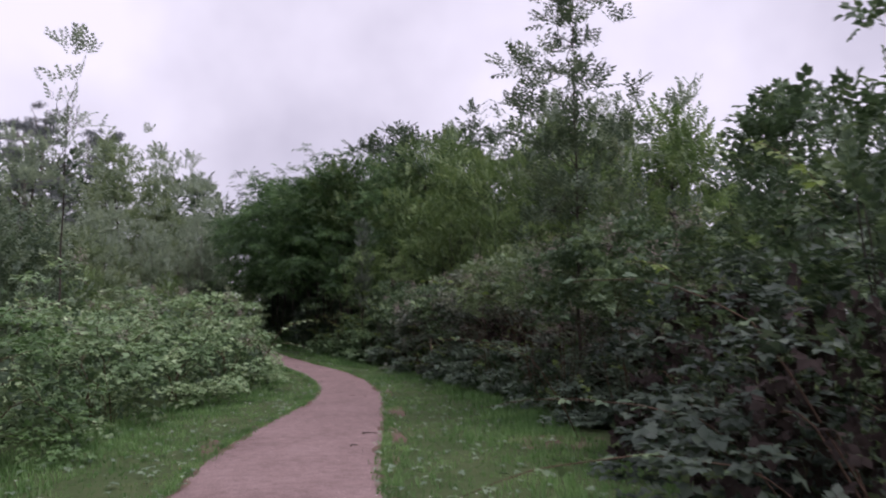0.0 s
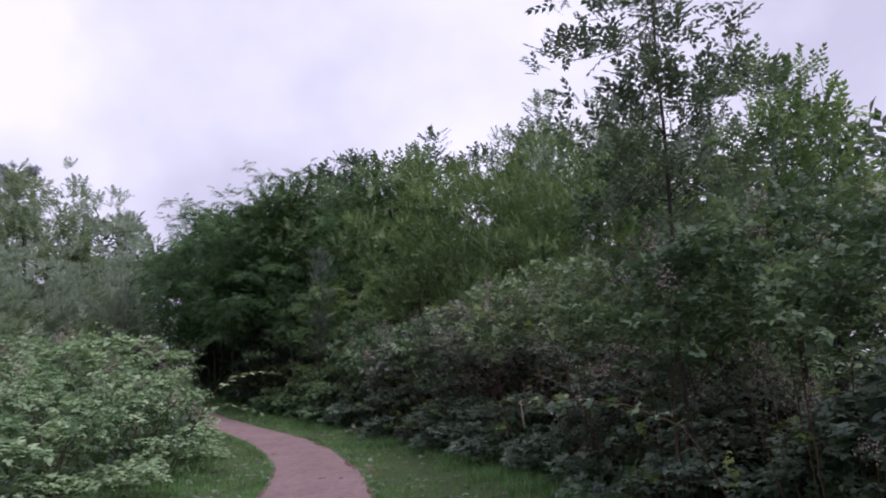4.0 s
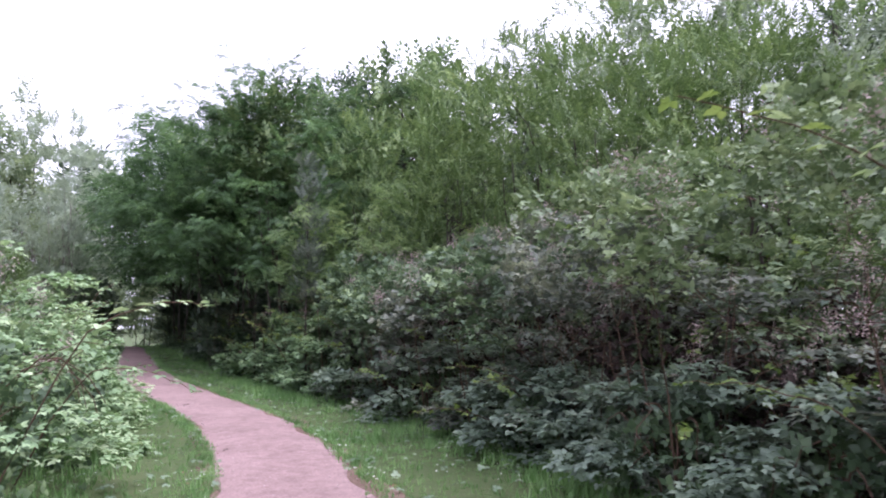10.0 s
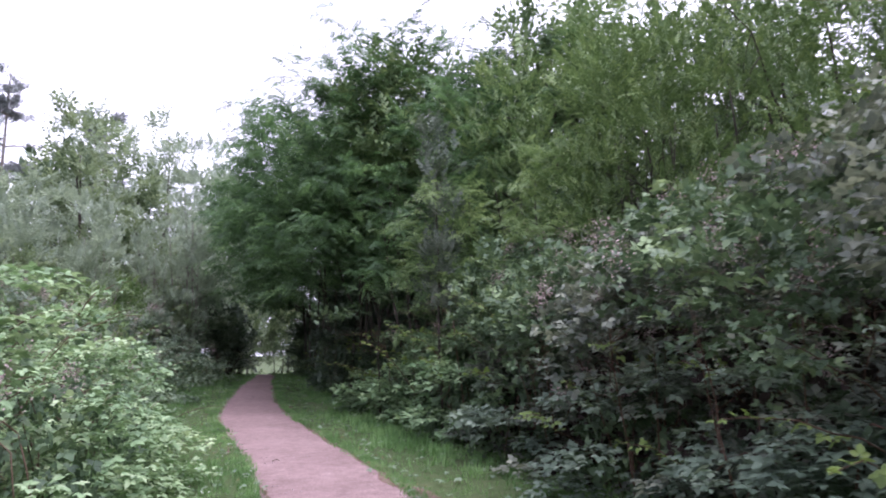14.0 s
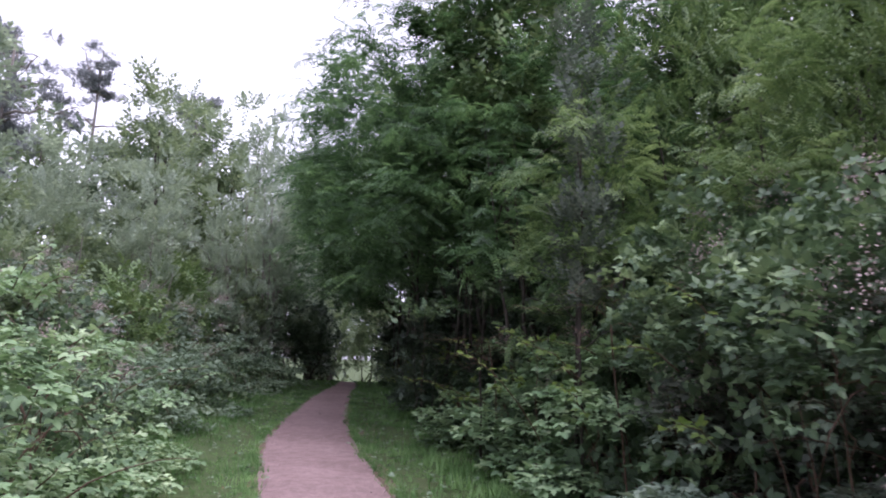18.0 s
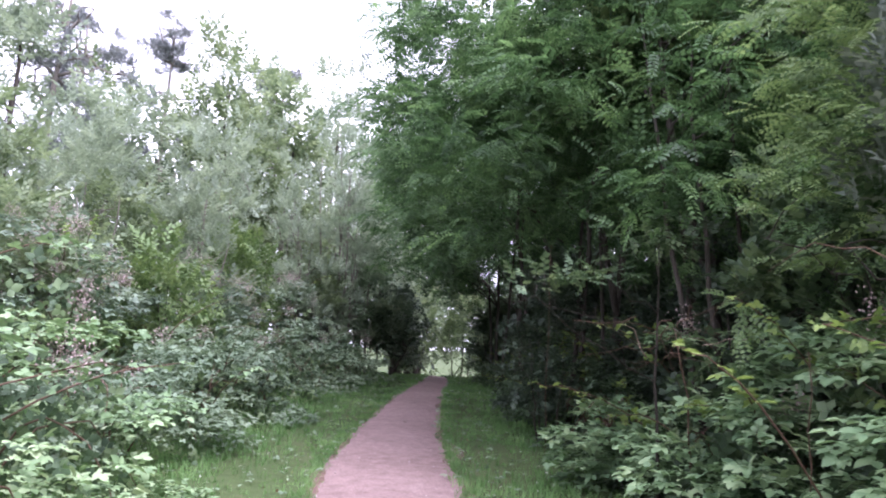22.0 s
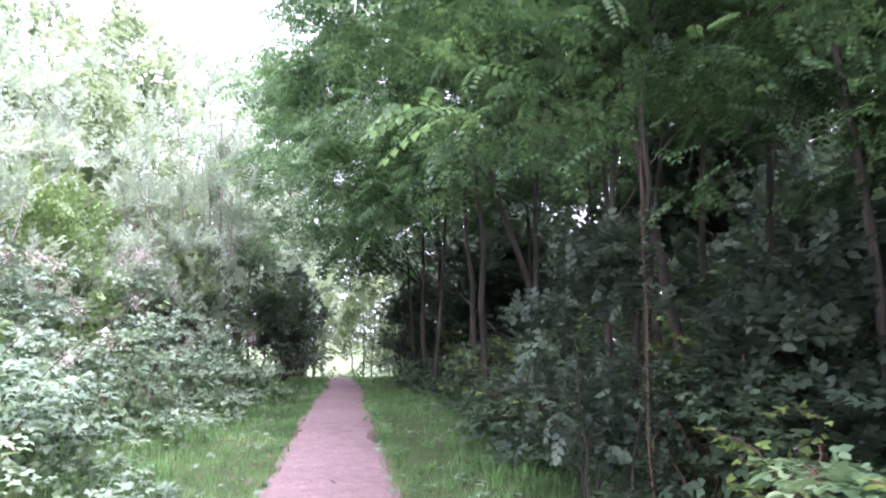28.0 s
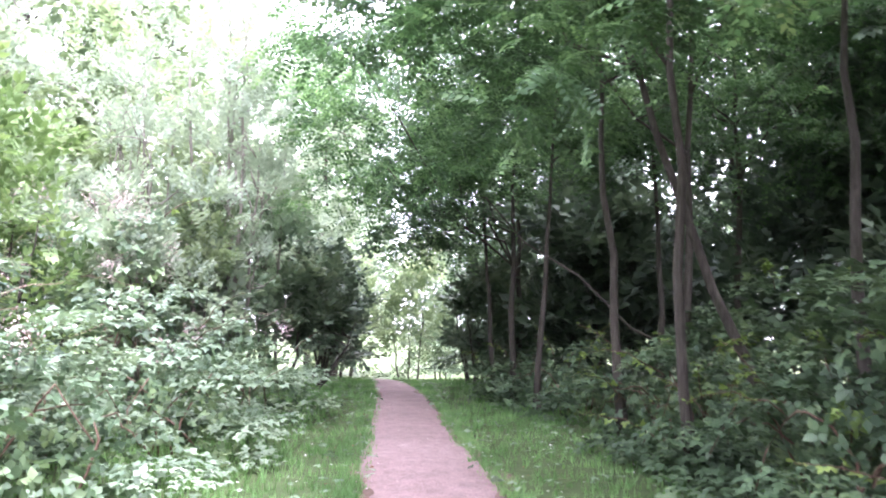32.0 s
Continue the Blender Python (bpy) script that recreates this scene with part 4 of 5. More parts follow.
tree("silver_poplar", 3.3, 27.0, "narrow column of silvery leaves climbing against dark trees", "shrub", 5.43, z0=1.3, rx=0.32, k=10, n=540, size=0.2, mat=SILVER, trunk=0.02, limbs=5, seed=40, taper=0.55, rise=0.7)
for i, (x, y, h, rx) in enumerate([(8.37, 46.84, 13.8, 4.21), (12.59, 47.36, 15.0, 4.6), (7.2, 43.6, 11.2, 3.0), (17.3, 42.16, 14.3, 4.32)]):
    tree("oak_tree", x, y, "large dark domed oak behind the shrubs", "tree", h, z0=2.5, rx=rx, k=12, n=1750, size=0.68, mat=OAK, trunk=0.28, limbs=7, seed=50 + i, clump=0.7, taper=0.2, group="oaks behind the bank", fill=0.3)


def robinia(x, y, h, lobes, seed, lean=(0, 0), n=1500, trunk=0.13, stems=1, limbs=7):
    """Each lobe of the crown is made of level sprays, one above the other."""
    r = np.random.default_rng(seed + 500)
    sprays = []
    for c, q in lobes:
        for f in [v + r.uniform(-0.12, 0.12) for v in (-0.72, -0.2, 0.32, 0.8)] if q[2] > 0.6 else (0.0,):
            room = math.sqrt(1 - 0.8 * f * f)
            at = (c[0] + r.normal() * 0.16 * q[0], c[1] + r.normal() * 0.16 * q[1], (c[2] + f * q[2]) * 0.92)
            sprays.append((at, (q[0] * room * r.uniform(0.7, 0.9), q[1] * room * r.uniform(0.7, 0.9), max(0.16, r.uniform(0.2, 0.3) * q[2]))))
    sprays += [((c[0], c[1], c[2] * 0.92), (q[0] * 0.72, q[1] * 0.72, q[2] * 0.72)) for c, q in lobes]
    return tree("robinia_tree", x, y, "dark robinia with drooping feathery leaves shading the path", "tree", h * 0.92, lobes=sprays, shape=BOUGH if y < 39 else BOUGH_FAR, size=0.54 if y < 39 else 0.66, n=int(n * (0.27 if y < 39 else 0.3)), mat=ROBINIA, trunk=trunk,
                lean=lean, limbs=limbs, steep=0.95, seed=seed, droop=0.12, rise=0.05, shell=0.9, clump=0.3, flat=0.45, group="robinias over the path", stems=stems, level=0.12, fill=3.6 if y < 39 else 2.6, fill_shape=PINNATE if y < 39 else PINNATE_FAR, fill_size=0.25 if y < 39 else 0.3, tuft=0.42)


# the last four lobes are added above the view to shade the elders
robinia(3.24, 30.64, 9.04, [((-2.77, 1.97, 6.61), (1.38, 1.76, 1.32)), ((-1.26, 0.29, 8.15), (1.48, 1.65, 1.1)), ((-2.2, 1.2, 7.4), (1.3, 1.5, 1.0)), ((-1.2, 0.8, 7.0), (1.5, 1.5, 1.2)), ((-2.2, 2.3, 3.7), (1.0, 1.1, 0.7)), ((-1.0, 2.0, 3.4), (1.1, 1.1, 0.8)), ((-0.1, 1.2, 3.1), (1.0, 1.0, 0.7)), ((0.2, 2.6, 4.2), (1.3, 1.2, 0.9)), ((-3.49, 4.67, 7.27), (1.17, 1.65, 1.21)), ((-3.55, 3.42, 5.07), (1.38, 1.98, 1.21)), ((-2.75, 1.29, 3.64), (1.17, 1.65, 0.99)),
                         ((-2.6, 3.0, 3.4), (0.9, 1.3, 0.5)), ((0.4, -0.8, 5.4), (1.7, 1.6, 1.5)), ((1.6, 0.2, 6.6), (1.6, 1.6, 1.4)), ((-0.6, -1.3, 3.8), (1.5, 1.2, 1.1)), ((-1.5, 3.0, 7.4), (1.5, 1.7, 1.0)),
                         ((0.2, 2.0, 7.2), (1.7, 1.7, 1.2)), ((-1.6, -0.9, 4.8), (1.2, 1.1, 0.9)), ((-4.0, 3.2, 6.5), (1.2, 1.5, 1.0)), ((-3.9, 2.3, 5.0), (1.0, 1.3, 0.8)), ((0.3, 0.5, 8.5), (1.6, 1.6, 1.0)), ((1.9, 0.8, 8.3), (1.6, 1.6, 1.1)), ((2.8, 0.3, 8.4), (1.4, 1.5, 1.1)), ((2.6, -0.6, 6.6), (1.5, 1.5, 1.3)), ((-0.2, 0.5, 4.2), (1.4, 1.2, 0.7)), ((0.3, 1.8, 4.6), (1.3, 1.3, 0.7)), ((1.3, 0.2, 4.9), (1.3, 1.3, 0.7)), ((-0.9, 1.7, 3.9), (1.1, 1.0, 0.6))], 61, (-0.6, 0.2), 4200, 0.05, 3, 3)
robinia(1.28, 38.12, 9.02, [((-1.3, -1.6, 4.29), (1.38, 1.65, 0.99)), ((-1.88, 0.01, 5.94), (1.59, 1.87, 1.43)), ((0.25, -1.11, 6.16), (1.7, 1.87, 1.43)), ((1.25, 0.14, 7.26), (1.8, 1.87, 1.43)),
                          ((-1.1, 1.51, 7.26), (1.7, 1.87, 1.43)), ((-1.62, 1.42, 3.96), (1.27, 1.54, 0.88)), ((0.49, -2.22, 4.51), (1.27, 1.32, 0.77)), ((-1.5, -1.97, 2.81), (0.74, 0.88, 0.39)), ((-0.83, -3.39, 3.41), (0.74, 0.77, 0.44)), ((-2.8, 0.4, 5.0), (1.0, 1.4, 0.9)), ((-2.7, 1.2, 6.5), (1.2, 1.6, 1.1)), ((-2.1, -1.0, 3.5), (1.0, 1.3, 0.7)), ((-2.3, 1.5, 3.1), (1.0, 1.2, 0.6)), ((-1.9, -0.8, 7.8), (1.6, 1.8, 1.2)), ((-0.4, 0.4, 8.4), (1.8, 1.8, 0.9))], 62, (-0.3, -0.3), 3300, 0.05)
robinia(2.42, 41.64, 9.46, [((-1.64, -0.89, 5.5), (1.7, 1.87, 1.32)), ((0.45, -0.94, 6.38), (1.91, 1.98, 1.54)), ((1.46, 0.3, 7.48), (1.91, 1.87, 1.54)), ((-1.31, 1.56, 7.7), (1.8, 1.98, 1.43)), ((-2.76, 1.05, 3.96), (1.38, 1.76, 0.99)), ((-4.1, -0.6, 6.2), (1.2, 1.6, 1.2)), ((-3.6, 0.4, 7.6), (1.2, 1.6, 1.0)), ((0.4, 1.0, 8.6), (2.0, 2.0, 0.9)), ((-2.4, -0.2, 7.0), (1.4, 1.5, 1.0))], 63, (0.2, 0), 1800, 0.07)
# the last lobes are added to shade the hazel beneath
robinia(2.15, 35.5, 8.58, [((-1.02, -0.61, 5.06), (1.48, 1.65, 0.99)), ((0.41, 0.12, 6.16), (1.8, 1.87, 1.32)), ((1.7, -1.02, 6.82), (1.7, 1.76, 1.32)), ((-1.71, 1.02, 6.38), (1.59, 1.76, 1.21)), ((0.47, -1.58, 4.4), (1.38, 1.21, 0.77)), ((-0.5, -2.5, 5.8), (1.5, 1.4, 0.9)), ((1.2, -2.6, 5.6), (1.6, 1.4, 1.0)), ((1.6, -2.0, 7.4), (1.6, 1.5, 1.0))], 64, (0.3, -0.2), 2300, 0.045)
robinia(0.47, 43.97, 7.92, [((-1.25, -0.34, 3.96), (1.27, 1.54, 0.99)), ((-0.64, 0.77, 5.5), (1.7, 1.87, 1.43)), ((0.84, -0.19, 6.38), (1.7, 1.76, 1.43)), ((-1.51, 2, 3.3), (1.17, 1.43, 0.88)), ((0.86, -1.03, 4.4), (1.27, 1.43, 0.88)), ((-2.6, -1.6, 4.2), (1.2, 1.4, 0.9)), ((-2.9, 0.2, 5.4), (1.4, 1.6, 1.1)), ((-2.4, -2.4, 6.2), (1.3, 1.5, 1.1)), ((-2.6, 1.8, 3.9), (1.3, 1.3, 0.8)), ((-3.2, 2.2, 6.6), (1.4, 1.5, 1.1))], 65, (0.1, 0), 2300, 0.055)
robinia(4.42, 36.56, 9.24, [((-0.4, -0.54, 5.94), (1.8, 1.87, 1.32)), ((0.81, 0.66, 7.26), (1.91, 1.98, 1.54)), ((1.5, -1.18, 6.38), (1.7, 1.76, 1.43)), ((-1.08, 1.09, 7.48), (1.7, 1.76, 1.32))], 66, (0.2, 0), 2200, 0.07)
robinia(6.22, 39.19, 10.34, [((-1.03, -0.49, 6.38), (2.01, 2.09, 1.54)), ((0.82, 0.85, 7.92), (2.12, 2.2, 1.76)), ((-0.68, 1.53, 8.36), (2.01, 2.09, 1.54)), ((0.67, -1.27, 6.82), (1.91, 1.98, 1.43))], 68, (0, 0), 1900, 0.07)
robinia(4.19, 44.16, 9.9, [((-1.04, -0.38, 5.72), (2.01, 2.09, 1.54)), ((0.83, 0.64, 7.48), (2.12, 2.2, 1.76)), ((-0.86, 1.44, 7.92), (2.01, 2.09, 1.54)), ((0.65, -1.39, 5.94), (1.91, 1.98, 1.43)), ((-0.5, -0.8, 4.0), (1.5, 1.5, 0.9)), ((1.2, -0.6, 4.6), (1.5, 1.5, 1.0))], 69, (0, 0), 1900, 0.07)
robinia(0.98, 47.58, 8.36, [((-1.05, -0.18, 4.4), (1.59, 1.76, 1.32)), ((0.63, 0.27, 6.16), (1.8, 1.87, 1.54)), ((-0.65, 1.18, 6.82), (1.7, 1.76, 1.32)), ((-1.9, -0.6, 4.3), (1.5, 1.4, 0.9)), ((-2.1, 0.4, 5.8), (1.6, 1.5, 1.2)), ((-0.6, -1.6, 5.2), (1.5, 1.4, 1.2)), ((-1.4, -2.6, 4.2), (1.3, 1.2, 0.8)), ((-2.4, -0.4, 3.4), (1.2, 1.2, 0.61)), ((-1.2, -0.6, 3.5), (1.1, 1.1, 0.61)), ((-2.3, -1.2, 3.15), (1.3, 1.2, 0.5)), ((-1.1, -1.0, 3.0), (1.0, 1.0, 0.5)), ((-1.0, 0.5, 7.8), (2.0, 2.0, 1.2)), ((-2.6, 0.2, 7.2), (1.5, 1.5, 1.2))], 67, (0, 0), 2300, 0.07)

# added dark understorey that closes the wood behind the trunks and stands for deep shade
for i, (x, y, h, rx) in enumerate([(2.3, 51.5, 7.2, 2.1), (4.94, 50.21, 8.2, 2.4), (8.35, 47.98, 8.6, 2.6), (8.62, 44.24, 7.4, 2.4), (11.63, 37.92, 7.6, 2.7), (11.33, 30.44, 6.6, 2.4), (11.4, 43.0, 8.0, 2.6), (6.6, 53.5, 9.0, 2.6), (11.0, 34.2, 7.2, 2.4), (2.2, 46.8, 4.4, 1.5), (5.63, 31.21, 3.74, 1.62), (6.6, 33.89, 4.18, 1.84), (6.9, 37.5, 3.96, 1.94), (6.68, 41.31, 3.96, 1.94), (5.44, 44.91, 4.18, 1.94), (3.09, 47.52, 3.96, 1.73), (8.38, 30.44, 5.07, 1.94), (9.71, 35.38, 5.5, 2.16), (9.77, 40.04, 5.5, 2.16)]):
    tree("elder_bush", x, y, "dark elder thicket filling in for the wood's deep shade", "shrub", h, z0=0.1, rx=rx, k=12, n=500, size=0.6, mat=ELDER, shape=BIG_TWIG, trunk=0.05, stems=3, limbs=3, seed=300 + i, clump=0.4, taper=0.2, fill=0.25,
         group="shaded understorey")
for i, (x, y, h, rx) in enumerate([(4.0, 29.97, 3.2, 1.08), (3.85, 31.39, 3.08, 1.19), (5.02, 26.9, 3.76, 1.19), (3.1, 33.32, 2.2, 1.0), (4.03, 28.69, 3.53, 1.19)]):
    tree("elder_bush", x, y, "elder bush with broad leaves under the robinia", "shrub", h, z0=0.3, rx=rx, k=9, n=700, size=0.23, mat=BRAMBLE if i in (0, 2, 4) else ELDER, shape=BROAD_TWIG, trunk=0.04, stems=3, limbs=3, seed=320 + i, clump=0.6, taper=0.25,
         group="shaded understorey")

for i, (x, y, h, rx) in enumerate([(3.35, 27.5, 4.8, 0.95), (4.6, 25.6, 4.8, 1.0), (4.1, 28.5, 5.6, 1.1)]):
    tree("robinia_sapling", x, y, "bright young robinia with level feathery sprays", "tree", h, z0=1.3, rx=rx, k=10, n=190, size=0.4, mat=YOUNG_ASH if i < 2 else ROBINIA, shape=BOUGH, trunk=0.03, limbs=6, seed=340 + i, droop=0.15,
         shell=0.9, clump=0.8, level=0.1, rise=0.1, group="young robinias")

# made-up crowns: the first two block light overhead, the rest plug sky gaps
for i, (x, y, h, rx) in enumerate([(6.4, 30.6, 9.6, 2.3), (7.9, 33.6, 10.2, 2.4), (4.9, 33.4, 8.2, 1.5), (3.0, 50.4, 10.5, 2.0), (4.8, 54.0, 12.0, 2.6), (6.2, 48.8, 10.5, 2.3)]):
    tree("field_maple", x, y, "tall maple added to close the wood's canopy", "tree", h, z0=3.6 if i < 2 else 1.8, rx=rx, k=12, n=800, size=0.5, mat=HAZEL if i < 3 else OAK, trunk=0.11, limbs=6, seed=380 + i, clump=0.4, taper=0.25, group="maples in the wood", fill=0.4)

# made-up crowns behind the robinias, to block sky and darken the canopy
for i, (x, y, h, rx, lx) in enumerate([(3.0, 35.0, 8.3, 1.9, -1.0), (2.9, 40.2, 8.2, 1.9, -2.2), (3.7, 31.6, 8.1, 1.7, -1.2)]):
    tree("field_maple", x, y, "added maple whose high dense crown plugs gaps among the robinias", "tree", h, z0=5.0, rx=rx, k=10, n=640, size=0.45, mat=HAZEL, trunk=0.07, limbs=6, lean=(lx, 0.2), seed=390 + i, clump=0.3, taper=0.2, group="maples in the wood", fill=0.5)

# slim bare stems in the shade under the robinias
for i, (x, y, h, tx, ty, rad) in enumerate([(1.89, 33.87, 5.72, 0.5, 0.2, 0.04), (2.54, 34.67, 6.16, -0.3, 0.3, 0.04), (2.66, 35.91, 6.16, 0.6, 0, 0.05), (1.31, 40.42, 5.94, -0.2, 0.2, 0.06),
                                           (0.66, 42.68, 5.28, 0.3, 0.1, 0.05), (0.34, 45.45, 4.84, -0.3, 0.1, 0.05), (3.09, 38.76, 6.6, 0.2, 0.3, 0.07), (3.49, 32.77, 5.72, -0.5, 0.1, 0.05),
                                           (4.64, 39.24, 6.6, 0.3, -0.2, 0.07), (2.83, 43.85, 6.38, -0.2, 0.2, 0.06)]):
    tree("robinia_sapling", x, y, "slim bare-stemmed robinia in the shade of the wood", "tree", h, lobes=[((tx, ty, h - 0.5), (0.9, 0.9, 0.6)), ((tx * 0.5 + 0.5, ty, h - 1.3), (0.7, 0.7, 0.45))],
         shape=PINNATE, size=0.23, flat=0.35, n=240, mat=ROBINIA, trunk=rad, lean=(tx, ty), limbs=2, seed=70 + i, droop=0.3, shell=0.9, group="stems under the robinias", top=h - 0.4)

# a young oak that holds one broad spray of leaves out of the shade
tree("oak_sapling", 2.45, 29.75, "young oak with a level spray of broad leaves", "tree", 2.6, lobes=[((-0.85, -0.65, 2.02), (0.34, 0.24, 0.13)), ((-0.5, -0.5, 2.1), (0.3, 0.24, 0.12)), ((-1.15, -0.7, 1.98), (0.2, 0.2, 0.1)), ((0, 0.1, 2.5), (0.4, 0.4, 0.25))],
     shape=BROAD_TWIG, size=0.135, n=130, mat=BRAMBLE, trunk=0.018, limbs=4, seed=86, shell=0.9, flat=0.3, level=0.1, rise=0.0, tuft=0.0, top=2.4)

# the hazel that reaches out beside the path further on
tree("hazel_shrub", 1.62, 33.6, "hazel bush with hanging leaves at the path's edge", "shrub", 2.35, z0=0.15, rx=0.72, ry=0.85, k=11, n=1150, size=0.14, mat=ELDER, shape=BROAD_TWIG, trunk=0.018, stems=4, limbs=5, seed=85, droop=0.35, clump=0.8, taper=0.35)

# ---- trees left of the path ----
for i, (x, y, h, rx) in enumerate([(-5.24, 37.3, 5.5, 1.51), (-6.87, 35.81, 5.5, 1.73), (-7.52, 42.17, 7.5, 1.84), (-4.07, 47.62, 8.5, 1.4), (-5.59, 49.7, 7.7, 1.73), (-4.66, 41.75, 6.6, 1.4), (-3.75, 42.7, 8.8, 1.19), (-6.07, 39.84, 6.8, 1.62), (-4.33, 44.5, 7.0, 1.4), (-6.1, 43.55, 7.7, 1.62)]):
    tree("sallow_tree", x, y, "thin grey-leaved sallow with many upright stems", "tree", h, z0=0.4, rx=rx, k=14, n=820, size=0.28, mat=GREY_LEAF, shape=TWIG, trunk=0.055, stems=3, limbs=9, bark=PALE_BARK,
         seed=90 + i, rise=0.6, shell=0.9, clump=0.85, group="sallows by the path")
for i, (x, y, h, rx) in enumerate([(-7.86, 34.01, 5.28, 2.16), (-8.77, 29.57, 5.53, 2.38), (-8.44, 38.36, 6.6, 2.16), (-7.81, 25.34, 4.67, 2.16), (-8.08, 21.3, 4.91, 2.27), (-8.13, 16.68, 5.19, 2.38), (-8.12, 10.74, 5.23, 2.38), (-7.85, 4.42, 4.96, 2.38)]):
    tree("goat_willow", x, y, "rounded green willow bush behind the brambles", "shrub", h, z0=0.4, rx=rx, k=12, n=1050, size=0.45, mat=GREY_LEAF if i == 2 else MALLOW if y > 30 else BIRCH, shape=TWIG, trunk=0.06, stems=3, limbs=4,
         seed=110 + i, clump=0.7, taper=0.35, group="willow bushes behind the brambles")
for i, (x, y, h, rx) in enumerate([(-11.42, 39.31, 10.56, 2.59), (-8.68, 45.64, 11.0, 2.38), (-6.92, 52.92, 13.2, 2.59), (-11.24, 57.05, 15.84, 3.24), (-4.68, 57.57, 11.88, 2.59), (-9.91, 64.78, 18.04, 3.46), (-5.84, 62.72, 15.4, 3.02), (-14.43, 48.24, 11.0, 3.02), (-10.4, 50.6, 12.4, 2.6), (-6.6, 46.4, 9.0, 1.9)]):
    tree("ash_tree", x, y, "tall airy broadleaf tree in the wood", "tree", h, z0=1.5, rx=rx, k=13, n=900, size=0.6, mat=MALLOW if i % 2 else GREY_LEAF, shape=TWIG, trunk=0.13, limbs=7,
         seed=130 + i, clump=0.85, group="trees across the path")


def pine(x, y, h, seed, spread=1.6):
    r = np.random.default_rng(seed)
    lobes = []
    for i in range(18):
        a, f = i * 2.4 + r.uniform(-0.5, 0.5), (i + 1) / 18
        d = spread * (1.25 - 0.75 * f) * r.uniform(0.25, 1.0)
        q = r.uniform(0.5, 1.0)
        lobes.append(((math.cos(a) * d, math.sin(a) * d, h * (0.5 + 0.48 * f) + r.uniform(-0.3, 0.3)), (q, q, q * r.uniform(0.4, 0.65))))
    # needles and bark both carry the sky's haze in their pale colour
    return tree("pine_tree", x, y, "old pine with open layered crown against the sky", "tree", h, lobes=lobes, shape=NEEDLES, size=0.24, n=1000, mat=PINE, trunk=0.16, limbs=12, seed=seed, shell=0.95,
                clump=1.0, group="pines in the wood", rise=0.5, top=h * 0.97, tuft=0.42, bark=PALE_BARK)


pine(-12.4, 42.6, 11.6, 151, 2.2)
pine(-14.6, 52.9, 15.9, 152, 1.9)
pine(-12.5, 60.0, 16.2, 153, 2.0)
pine(-15.6, 68.5, 18.6, 154, 2.2)
pine(-17.12, 50.32, 14.3, 155, 2.0)

# pale bushes between the bramble bank and the sallows
for i, (x, y, h, rx) in enumerate([(-4.6, 34.6, 2.9, 1.2), (-5.9, 33.2, 3.4, 1.4), (-6.6, 36.6, 4.0, 1.5), (-5.0, 38.6, 3.4, 1.3), (-6.4, 30.6, 3.2, 1.4), (-4.4, 42.8, 3.4, 1.1), (-6.2, 27.4, 2.9, 1.3), (-6.4, 41.0, 4.4, 1.5)]):
    tree("dogwood_bush", x, y, "pale yellow-green bush rising behind the brambles", "shrub", h, z0=0.2, rx=rx, k=11, n=800, size=0.34, mat=MALLOW if i % 3 else WILLOW, shape=TWIG, trunk=0.035, stems=4, limbs=4,
         seed=190 + i, clump=0.7, taper=0.35, group="bushes behind the brambles")

# elder over the dark hollow, and the bright bushes beyond the arch
tree("elder_bush", -3.19, 45.74, "dull elder bush over a shady hollow", "shrub", 2.3, z0=0.7, rx=1.1, k=8, n=800, size=0.3, mat=BIRCH, shape=BIG_TWIG, trunk=0.05, stems=3, seed=160, clump=0.7, lean=(0.4, 0))
for i, (x, y, h, rx) in enumerate([(-4.1, 46.9, 4.6, 1.3), (-3.3, 50.2, 4.4, 1.1), (-4.8, 44.6, 3.2, 1.1), (-4.2, 43.0, 2.3, 0.9), (0.9, 49.4, 4.6, 1.2), (0.25, 47.6, 2.6, 1.0)]):
    tree("elder_bush", x, y, "dull green elder crowding round the shady hollow", "shrub", h, z0=0.2, rx=rx, k=10, n=700, size=0.32, mat=BIRCH if i > 3 else GREY_LEAF if i % 2 else NETTLE, shape=BIG_TWIG, trunk=0.04, stems=3, limbs=3, seed=350 + i, clump=0.7,
         group="elders by the hollow")
# ELDER's dark leaf carries the hollow's shade in its colour
tree("elder_bush", -3.57, 48.86, "elder bush leaning over the path, dark for the hollow's shade", "shrub", 3.0, z0=0.55, rx=1.3, k=9, n=900, size=0.34, mat=ELDER, shape=BIG_TWIG, trunk=0.05, stems=3, seed=161, clump=0.7, lean=(0.5, 0))
for i, (x, y, h, rx) in enumerate([(-5.6, 60.5, 10.5, 2.38), (1.9, 58.6, 9.6, 2.16), (-7.6, 57.4, 9.6, 2.16)]):
    tree("ash_tree", x, y, "airy ash closing the arch over the path", "tree", h, z0=2.6, rx=rx, k=13, n=1000, size=0.42, mat=BIRCH, shape=TWIG, trunk=0.08, limbs=6, seed=165 + i, clump=0.8, taper=0.3, group="trees across the path")
for i, (x, y, h, rx) in enumerate([(-1.48, 55.4, 4.4, 1.8), (0.86, 53.65, 4.4, 1.7), (-3.6, 54.4, 4.4, 1.6), (-0.48, 59.05, 6.0, 2.38)]):
    tree("hazel_shrub", x, y, "bright green bush in the open beyond the arch of trees", "shrub", h, z0=0.05, rx=rx, k=12, n=1100, size=0.44, mat=NETTLE if i % 2 else MALLOW, shape=TWIG, trunk=0.04, stems=3, limbs=3, seed=170 + i,
         clump=0.6, group="bright bushes beyond the arch")
